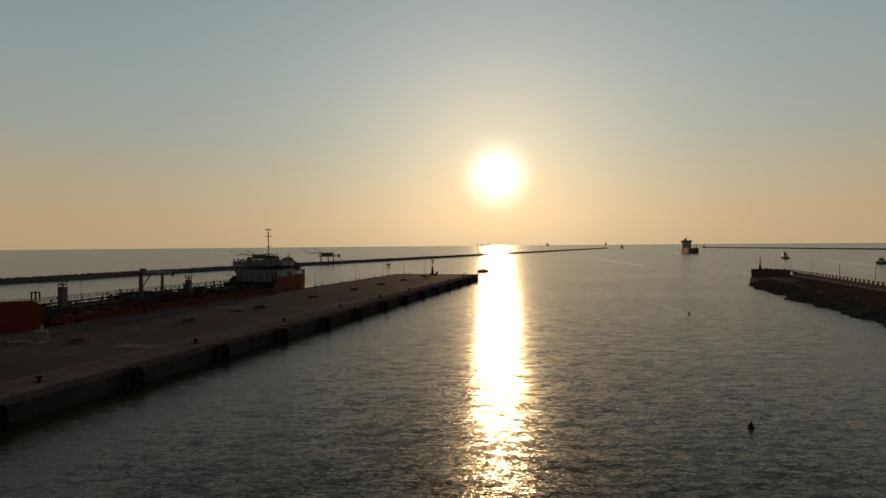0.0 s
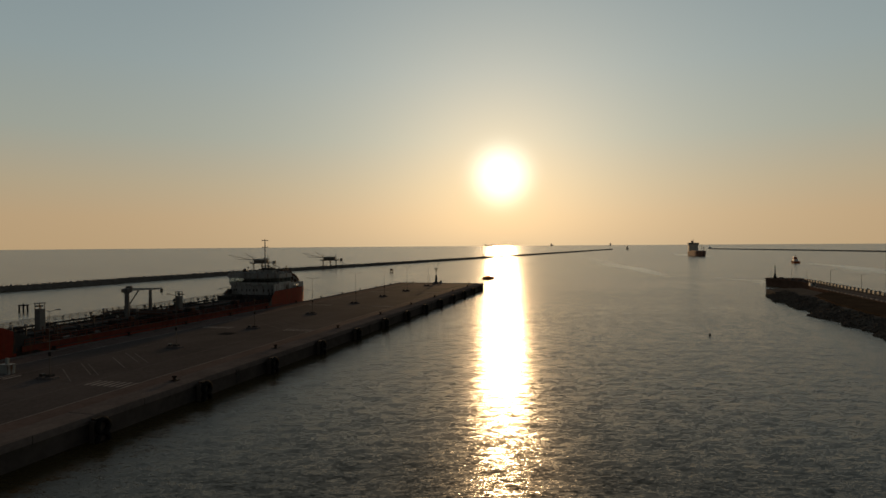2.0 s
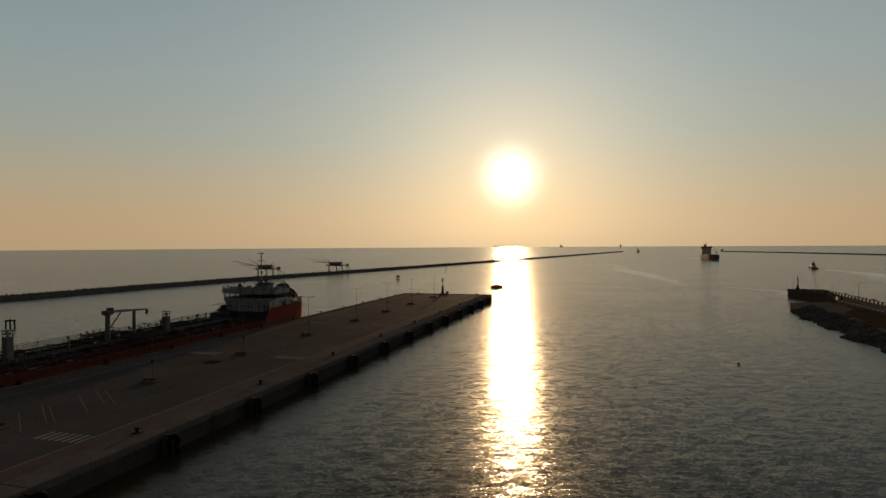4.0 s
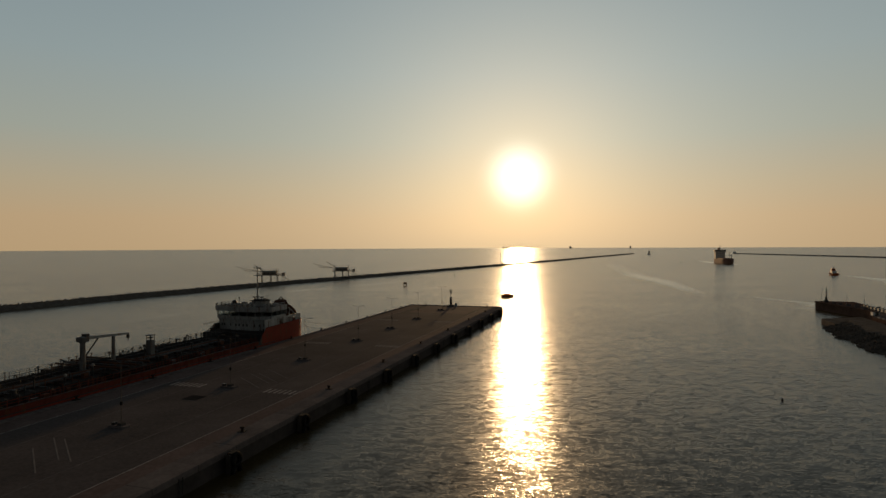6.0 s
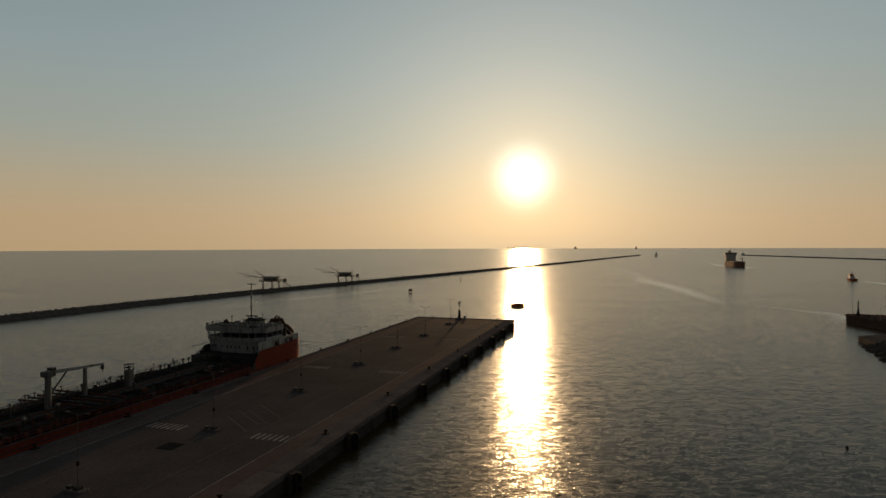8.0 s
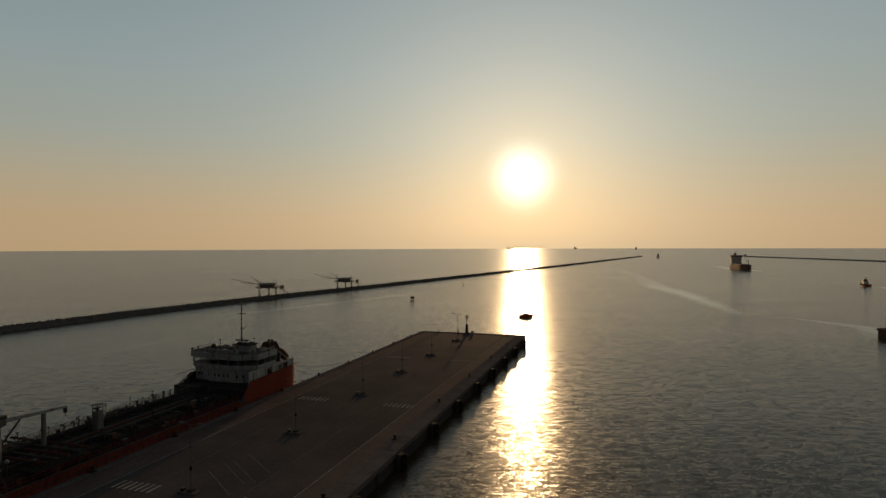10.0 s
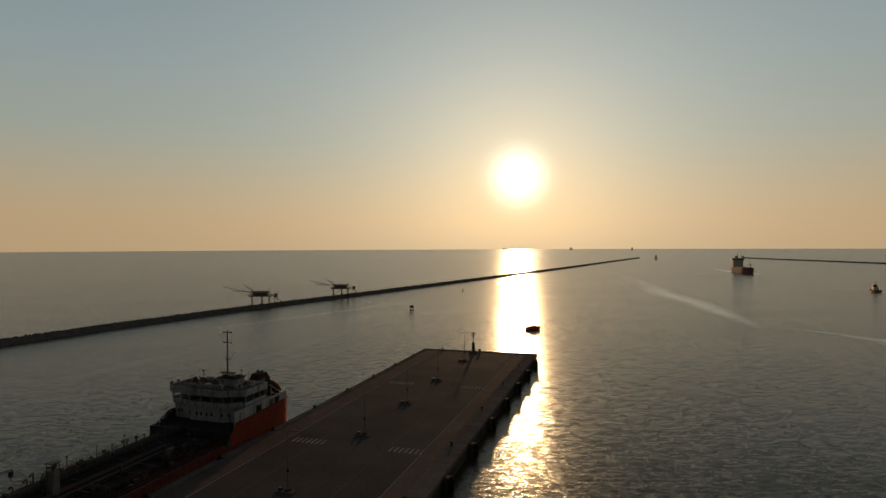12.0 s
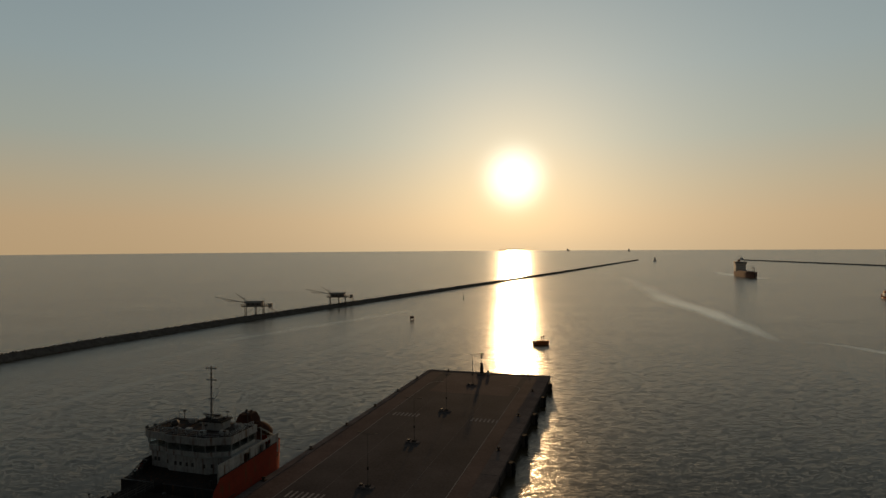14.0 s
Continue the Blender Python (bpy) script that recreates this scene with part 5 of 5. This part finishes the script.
# ---- fishing platforms on stilts ----
def fishing_platform(m, k, seed):
    rnd = random.Random(seed)
    t = thing("fishing_hut", m @ Matrix.Scale(k, 4), "dark wooden stilt fishing hut with long net booms", "fishing hut", "stilt fishing huts")
    for x in (-5.3, 0.6, 5.0):
        for y in (-1.3, 1.3):
            part("stilt", Build().rod((x, y, -2.5), (x, y, 6.4), 0.26, 0.22, 7), TIMBER, t)
    for x in (-5.3, 5.0):
        for y in (-2.2, 2.2):
            part("post", Build().rod((x, y, 6.2), (x, y, 11.8 - (y > 0) * 0.8), 0.14, 0.09, 6), TIMBER, t)
    part("brace", Build().rod((-5.3, -2.2, 1.5), (0.6, -2.2, 6.0), 0.07, n=5).rod((0.6, -2.2, 1.5), (5.0, -2.2, 6.0), 0.07, n=5), TIMBER, t)
    part("platform", Build().box(-7.0, 7.0, -3.2, 3.2, 6.2, 6.55), BOARDS, t, bevel=0.04)
    body = part("cabin", Build().box(-4.6, 4.4, -2.3, 2.3, 6.55, 8.7), BOARDS, t, "weathered board cabin", bevel=0.04)
    part("roof", Build().add([(-5, -2.7, 8.7), (4.8, -2.7, 8.7), (4.8, 2.7, 8.7), (-5, 2.7, 8.7), (-5, 0, 9.5), (4.8, 0, 9.5)],
                             [(3, 2, 1, 0), (0, 1, 5, 4), (2, 3, 4, 5), (0, 4, 3), (1, 2, 5)]), BOARDS, body)
    for x in (-3.0, -0.4, 2.2):
        part("window", Build().box(x - 0.45, x + 0.45, -2.36, -2.28, 7.3, 8.1), DARKSTEEL, body)
    r = Build()
    railing(r, [(-7, -3.2, 6.55), (7, -3.2, 6.55), (7, 3.2, 6.55), (-7, 3.2, 6.55)], 1.0, 1.6, 0.045, True)
    part("railing", r, TIMBER, t)
    for y, x1, z1 in ((-2.0, -21.5, 12.3), (2.2, -12.5, 13.6), (2.2, -19, 9.2)):
        part("boom", Build().rod((-4.8, y, 8.6), (x1, y * 2.2, z1), 0.2, 0.1, 6), TIMBER, t)
    part("stay", Build().rod((-5.3, -2.2, 11.8), (-21.5, -4.4, 12.3), 0.03, n=4).rod((-5.3, 2.2, 11.0), (-19, 4.8, 9.2), 0.03, n=4), NET, t)
    n = Build()
    for i in range(9):
        u = i / 8
        n.rod((-8 - 10 * u, -3.6, 8.0 + 2.6 * u), (-8 - 9 * u, 4.0, 7.2 + 1.6 * u - 1.2 * math.sin(math.pi * u)), 0.03, n=4)
    part("net", n, NET, t)
    part("mast", Build().rod((0.5, 0, 9.3), (0.5, 0, 11.8), 0.07), TIMBER, t)
    # footbridge down to the breakwater with a small store
    w = part("footbridge", Build().add([(7, -0.6, 6.3), (7, 0.6, 6.3), (14.2, -3.4, 3.0), (14.2, -4.6, 3.0), (7, -0.6, 6.5), (7, 0.6, 6.5), (14.2, -3.4, 3.2), (14.2, -4.6, 3.2)],
                                       [(0, 1, 2, 3), (7, 6, 5, 4), (0, 4, 5, 1), (1, 5, 6, 2), (2, 6, 7, 3), (3, 7, 4, 0)]), TIMBER, t)
    part("store", Build().box(8.4, 10.4, -2.4, -0.4, 5.9, 8.1), BOARDS, t, bevel=0.04)
    part("store_leg", Build().rod((8.7, -2.1, -1), (8.7, -2.1, 6), 0.12, n=6).rod((10.1, -0.7, -1), (10.1, -0.7, 6), 0.12, n=6), TIMBER, t)


fishing_platform(LIFT @ pose(-126.5, 407, 0, 0, 0, 3), 0.97, 1)
fishing_platform(LIFT @ pose(-91.5, 466, 0, 0, 0, 3), 0.97, 2)


def wind_mast():
    t = thing("wind_turbine", LIFT @ pose(44, 746, 2.6), "small pale wind turbine standing on the breakwater", "wind turbine")
    part("tower", Build().rod((0, 0, -0.5), (0, 0, 11.5), 0.35, 0.2), GREYPAINT, t)
    part("nacelle", Build().box(-0.4, 0.4, -0.9, 0.9, 11.4, 12.1), GREYPAINT, t, bevel=0.1)
    for k in range(3):
        g = math.radians(75 + 120 * k)
        part("blade", Build().rod((0, -1.0, 11.8), (4.2 * math.cos(g), -1.0, 11.8 + 4.2 * math.sin(g)), 0.22, 0.06, 6), GREYPAINT, t)
    part("cabinet", Build().box(1.5, 3.5, -1, 1, -0.5, 1.8), GREYPAINT, t, bevel=0.05)


wind_mast()


# ---- vessels under way and marks ----
def coaster():
    t = thing("cargo_ship", LIFT @ pose(347, 845, 0, 0, 0, -103) @ Matrix.Scale(0.92, 4), "dark red coaster with tall pale superstructure aft heading in", "ship")
    L, W = 86.0, 7.2
    st = [(0, 0.8), (3, 0.95), (10, 1), (62, 1), (72, 0.85), (80, 0.5), (85, 0.12), (86.5, 0.03)]
    for name, lo, hi, mat in (("hull", -2.0, 3.8, SHIPRED), ("topsides", 3.8, 6.2, SHIPRED)):
        b = Build()
        for s in (-1, 1):
            v, f = [], []
            for x, k in st:
                rise = 2.2 * max(0, (x - 66) / 20)
                v += [(x + 0.10 * lo * (x > 60), s * W * k * (0.92 if lo < 0 else 1), lo), (x + 0.2 * hi * (x > 60), s * W * min(1, k + 0.08 * (x > 60)), hi + (rise if hi > 4 else rise * 0.5))]
            for i in range(len(st) - 1):
                f.append((2 * i, 2 * i + 2, 2 * i + 3, 2 * i + 1))
            b.add(v, f)
        b.add([(0, -W * 0.8, lo), (0, W * 0.8, lo), (0, W * 0.8, hi), (0, -W * 0.8, hi)], [(0, 1, 2, 3)])
        part(name, b, mat, t)
    part("deck", Build().prism([(x, -W * k * 0.98) for x, k in st] + [(x, W * k * 0.98) for x, k in reversed(st)], 4.2, 5.4), DECKPAINT, t)
    part("hatch_cover", Build().box(20, 66, -5.6, 5.6, 5.4, 7.6), SHIPRED, t, bevel=0.1)
    # the warm tint of this paint stands in for haze over the backlit front
    h = part("superstructure", Build().box(3, 14, -6.4, 6.4, 5.4, 16.0), HAZED_WHITE, t, "tall pale superstructure tinted for haze", bevel=0.1)
    part("bridge", Build().box(5, 15, -7.6, 7.6, 16.0, 19.2), HAZED_WHITE, h, bevel=0.1)
    for z in (8.0, 10.8, 13.6):
        for y in (-4.8, -2.4, 0, 2.4, 4.8):
            part("window", Build().box(13.95, 14.08, y - 0.45, y + 0.45, z, z + 0.9), DARKSTEEL, h)
    part("window_band", Build().box(14.95, 15.1, -7.2, 7.2, 17.2, 18.5), DARKSTEEL, h)
    part("funnel", Build().box(1.0, 4.0, -2, 2, 12, 22, taper=0.85), SHIPRED, t, bevel=0.1)
    part("mast", Build().rod((10, 0, 19), (10, 0, 27), 0.3, 0.12), GREYPAINT, t)
    part("yard", Build().rod((10, -2.5, 23.5), (10, 2.5, 23.5), 0.12), GREYPAINT, t)
    part("foremast", Build().rod((78, 0, 6), (78, 0, 17), 0.25, 0.12), GREYPAINT, t)
    part("cargo_crane", Build().rod((60, 5.8, 6), (60, 5.8, 13), 0.5, 0.4).rod((60, 5.8, 12.5), (40, 5.8, 11), 0.35, 0.2), GREYPAINT, t)


coaster()


def workboat(m, name, label, hull_mat, length=12.0, cat="boat"):
    k = length / 12
    t = thing(name, m, label, cat)
    st = [(-6, 0.75), (-5, 0.9), (-1, 1), (3, 0.82), (5, 0.42), (6.2, 0.05)]
    b = Build()
    v, f = [], []
    for s in (-1, 1):
        o = len(v)
        for x, w in st:
            rise = 0.8 * max(0, x / 6) ** 2
            v += [(x * 0.94 * k, s * 1.7 * w * k, -0.6 * k), (x * k, s * 2.1 * w * k, (1.3 + rise) * k)]
        f += [(o + 2 * i, o + 2 * i + 2, o + 2 * i + 3, o + 2 * i + 1) for i in range(len(st) - 1)]
    n = 2 * len(st)
    f += [(0, 1, n + 1, n)]
    b.add(v, f)
    part("hull", b, hull_mat, t)
    part("deck", Build().prism([(x * k * 0.98, -2.0 * w * k) for x, w in st] + [(x * k * 0.98, 2.0 * w * k) for x, w in reversed(st)], 0.6 * k, 0.95 * k), DECKPAINT, t)
    c = part("cabin", Build().box(-2.2 * k, 2.4 * k, -1.35 * k, 1.35 * k, 0.9 * k, 2.7 * k, taper=0.9), PALEPAINT, t, bevel=0.06)
    part("wheelhouse", Build().box(-0.6 * k, 1.8 * k, -1.1 * k, 1.1 * k, 2.7 * k, 4.2 * k, taper=0.86), hull_mat, c, bevel=0.06)
    part("window_band", Build().box(-0.55 * k, 1.82 * k, -1.08 * k, 1.08 * k, 3.2 * k, 3.7 * k), DARKSTEEL, c)
    part("mast", Build().rod((-0.6 * k, 0, 4.0 * k), (-0.6 * k, 0, 6.4 * k), 0.07 * k, 0.04 * k), DARKSTEEL, t)
    part("radar", Build().box(-0.9 * k, -0.3 * k, -0.6 * k, 0.6 * k, 5.0 * k, 5.2 * k), DARKSTEEL, t)
    fend = Build()
    for x in (-4.5, -2.5, -0.5, 1.5):
        for s in (-1, 1):
            fend.torus((x * k, s * 2.1 * k, 0.8 * k), 0.32 * k, 0.12 * k, "y", 10, 5)
    part("fender", fend, RUBBER, t)


workboat(LIFT @ pose(296, 510, 0, 0, 0, 72), "pilot_boat", "orange-brown pilot boat with wheelhouse under way", ORANGE, 15)
workboat(LIFT @ pose(283, 379, 0, 0, 0, 200), "pilot_boat", "white and orange pilot boat under way", ORANGE, 11)


def launch():
    t = thing("motor_launch", LIFT @ pose(21.4, 312, 0, 0, 0, 4) @ Matrix.Scale(0.9, 4), "small orange-brown open launch with two mast balls", "boat")
    st = [(-3.6, 0.85), (-2, 1), (1, 1), (2.8, 0.7), (3.7, 0.1)]
    b = Build()
    v, f = [], []
    for s in (-1, 1):
        o = len(v)
        for x, w in st:
            v += [(x * 0.93, s * 1.1 * w, -0.4), (x, s * 1.4 * w, 1.25 + 0.1 * max(0, x))]
        f += [(o + 2 * i, o + 2 * i + 2, o + 2 * i + 3, o + 2 * i + 1) for i in range(len(st) - 1)]
    n = 2 * len(st)
    b.add(v, f + [(0, 1, n + 1, n), (n - 2, n - 1, 2 * n - 1, 2 * n - 2)])
    part("hull", b, ORANGE, t)
    part("deck", Build().prism([(x * 0.97, -1.3 * w) for x, w in st] + [(x * 0.97, 1.3 * w) for x, w in reversed(st)], 0.7, 1.1), BROWN, t)
    part("cabin", Build().box(-1.9, 1.5, -0.9, 0.9, 1.05, 1.9, taper=0.88), ORANGE, t, bevel=0.05)
    for x, h in ((0.4, 3.3), (1.3, 3.7)):
        m = part("mast", Build().rod((x, 0, 1.2), (x, 0, h), 0.09), DARKSTEEL, t)
        part("ball", Build().lathe([(0.03, -0.38), (0.28, -0.26), (0.38, 0), (0.28, 0.26), (0.03, 0.38)], 10, (x, 0, h)), RUBBER, m, smooth=True)


launch()


def buoys():
    t = thing("mooring_buoy", pose(23.5, 45.2, SEA) @ Matrix.Scale(0.62, 4), "small dark conical buoy floating in the channel", "buoy", "channel buoys")
    part("float", Build().lathe([(0.16, -0.4), (0.34, -0.2), (0.38, 0.1), (0.33, 0.24), (0.15, 0.52), (0.06, 0.7)], 12), RUBBER, t, smooth=True)
    part("topmark", Build().lathe([(0.04, 0.66), (0.1, 0.74), (0.1, 0.86), (0.03, 0.93)], 8), DARKSTEEL, t, smooth=True)
    copy_thing(t, pose(48.9, 117.6, SEA, 0, 0, 40) @ Matrix.Scale(0.9, 4))
    for x, y in ((295, 841), (431, 889), (-8, 520)):
        b = thing("channel_buoy", LIFT @ pose(x, y, 0) @ Matrix.Scale(0.65, 4), "dark pillar buoy marking the channel", "buoy", "pillar buoys")
        part("float", Build().lathe([(0.6, -0.6), (1.0, -0.2), (1.0, 0.4), (0.5, 0.7)], 12), GREENPAINT, b, smooth=True)
        part("pillar", Build().rod((0, 0, 0.6), (0, 0, 3.4), 0.3, 0.15), GREENPAINT, b)
        part("topmark", Build().lathe([(0.3, 3.4), (0.3, 3.8), (0.05, 4.2)], 8), DARKSTEEL, b)
    c = thing("beacon_float", LIFT @ pose(-36, 388, 0) @ Matrix.Scale(0.85, 4), "square cage mark standing on a small float", "buoy")
    part("float", Build().prism([(-1.2, -1.2), (1.2, -1.2), (1.2, 1.2), (-1.2, 1.2)], -0.5, 0.35), BROWN, c, bevel=0.15)
    cage = Build()
    for sx in (-1, 1):
        for sy in (-1, 1):
            cage.rod((sx * 1.05, sy * 1.05, 0.3), (sx * 1.05, sy * 1.05, 2.8), 0.12, n=6)
    for z in (1.6, 2.8):
        for a, b in (((-1, -1), (1, -1)), ((1, -1), (1, 1)), ((1, 1), (-1, 1)), ((-1, 1), (-1, -1))):
            cage.rod((a[0] * 1.05, a[1] * 1.05, z), (b[0] * 1.05, b[1] * 1.05, z), 0.12, n=6)
    part("cage", cage, BROWN, c)
    part("board", Build().box(-1.0, 1.0, -0.06, 0.06, 1.7, 2.7), BROWN, c)


buoys()


def far_vessels():
    s = thing("sailing_boat", LIFT @ pose(455, 1500, 0, 0, 0, 30) @ Matrix.Scale(0.85, 4), "distant sailing boat with pale sails", "boat")
    part("hull", Build().prism([(-6, -1.4), (3, -1.8), (6.5, 0), (3, 1.8), (-6, 1.4)], -0.5, 1.6), PALEPAINT, s)
    part("mast", Build().rod((0.5, 0, 1.4), (0.5, 0, 15.5), 0.15, 0.08), GREYPAINT, s)
    part("mainsail", Build().add([(0.2, 0.04, 2.6), (-5.5, 0.4, 2.6), (0.2, 0.04, 15), (0.2, -0.04, 2.6), (-5.5, 0.32, 2.6), (0.2, -0.04, 15)], [(0, 1, 2), (5, 4, 3), (0, 3, 4, 1), (1, 4, 5, 2), (2, 5, 3, 0)]), CLOTH, s)
    part("jib_sail", Build().add([(6.2, 0, 1.9), (0.9, 0.5, 2.2), (0.7, 0, 13.5), (6.2, -0.06, 1.9), (0.9, 0.44, 2.2), (0.7, -0.06, 13.5)], [(0, 1, 2), (5, 4, 3), (0, 3, 4, 1), (1, 4, 5, 2), (2, 5, 3, 0)]), CLOTH, s)
    y = thing("sailing_boat", LIFT @ pose(725, 1640, 0, 0, 0, 100), "distant motor sailer by the breakwater end", "boat")
    part("hull", Build().prism([(-7, -2), (4, -2.2), (8, 0), (4, 2.2), (-7, 2)], -0.5, 2.2), PALEPAINT, y)
    part("cabin", Build().box(-4, 3, -1.6, 1.6, 2.2, 5.2), PALEPAINT, y, bevel=0.1)
    part("mast", Build().rod((0, 0, 5), (0, 0, 12), 0.2), GREYPAINT, y)
    for x, yy, k, turn in ((1075, 3900, 0.42, 75), (790, 4450, 0.42, 60), (310, 4550, 0.36, 20), (345, 4600, 0.33, 100)):
        t = thing("cargo_ship", LIFT @ pose(x, yy, 0, 0, 0, turn) @ Matrix.Scale(k, 4), "distant hazy cargo ship at anchor on the horizon", "ship", "ships on the horizon")
        part("hull", Build().prism([(-55, -10), (45, -10), (62, 0), (45, 10), (-55, 10)], -3, 14), BROWN, t)
        part("superstructure", Build().box(-50, -36, -10, 10, 14, 40), PALEPAINT, t, bevel=0.3)
        part("mast", Build().rod((-43, 0, 40), (-43, 0, 52), 0.8), GREYPAINT, t)
        for xx in (-15, 12, 36):
            part("cargo_crane", Build().rod((xx, 0, 14), (xx, 0, 34), 1.4, 1.0), GREYPAINT, t)


far_vessels()


# ---- foam of wakes ----
def wake(name, line, label, spread=1.3, level=0.05):
    """A thin sheet of froth along a line of (x, y, half width, strength), thickest along its middle."""
    rows = []
    for a, c in zip(line, line[1:]):
        n = max(2, int((Vector(c[:2]) - Vector(a[:2])).length / 6))
        rows += [[a[k] + (c[k] - a[k]) * i / n for k in range(4)] for i in range(n)]
    rows.append(list(line[-1]))
    cols, verts, froth = 9, [], []
    for i, (x, y, w, s) in enumerate(rows):
        p, q = rows[max(0, i - 1)], rows[min(len(rows) - 1, i + 1)]
        d = (Vector(q[:2]) - Vector(p[:2])).normalized()
        end = min(1.0, i / 3, (len(rows) - 1 - i) / 3)
        for j in range(cols):
            u = 2 * j / (cols - 1) - 1
            verts.append((x + d.y * u * w * spread, y - d.x * u * w * spread, level))
            froth.append(s * end * max(0.0, 1 - u * u) ** 1.5)
    faces = [(i * cols + j, i * cols + j + 1, (i + 1) * cols + j + 1, (i + 1) * cols + j) for i in range(len(rows) - 1) for j in range(cols - 1)]
    me = Build().add(verts, faces).mesh(name, FOAMY)
    me.attributes.new("froth", "FLOAT", "POINT").data.foreach_set("value", froth)
    ob = new(name, me)
    ob.matrix_world = LIFT
    tagged(ob, label, "foam", kind="stuff")


wake("wake_foam", [(190, 830, 9, 0.05), (184, 788, 11, 0.12), (177, 737, 11, 0.17), (168, 680, 11, 0.25), (150, 570, 10, 0.45), (137, 500, 9, 0.8), (134, 426, 7.5, 0.9), (125, 366, 5.5, 0.7), (120, 332, 3.5, 0.3), (116, 309, 2, 0.1)], "broken foam trail on the water")
wake("wake_foam", [(126, 318, 1.5, 0.2), (136, 308, 2.5, 0.35), (141, 294, 3.5, 0.45), (146, 281, 5, 0.5), (143, 270, 5, 0.45), (135, 258, 5, 0.25), (128, 248, 4, 0.1)], "broken foam trail off the jetty head")
wake("wake_foam", [(298, 505, 2.5, 1.0), (294, 467, 6, 1.0), (285, 425, 10, 1.0), (269, 385, 14, 0.9), (252, 345, 17, 0.6), (240, 318, 18, 0.2)], "foam wake behind the pilot boat")
wake("wake_foam", [(356, 942, 3, 0.3), (349, 897, 8, 0.8), (342, 852, 12, 1.0), (338, 815, 12, 1.0), (336, 778, 9, 1.0), (337, 752, 5, 0.4)], "foam along the ship's waterline")
wake("wake_foam", [(-118, 310, 3, 0.04), (-102, 336, 4, 0.12), (-79, 374, 5, 0.15), (-49, 423, 5, 0.10), (-30, 455, 4, 0.03)], "thin foam line along the breakwater")
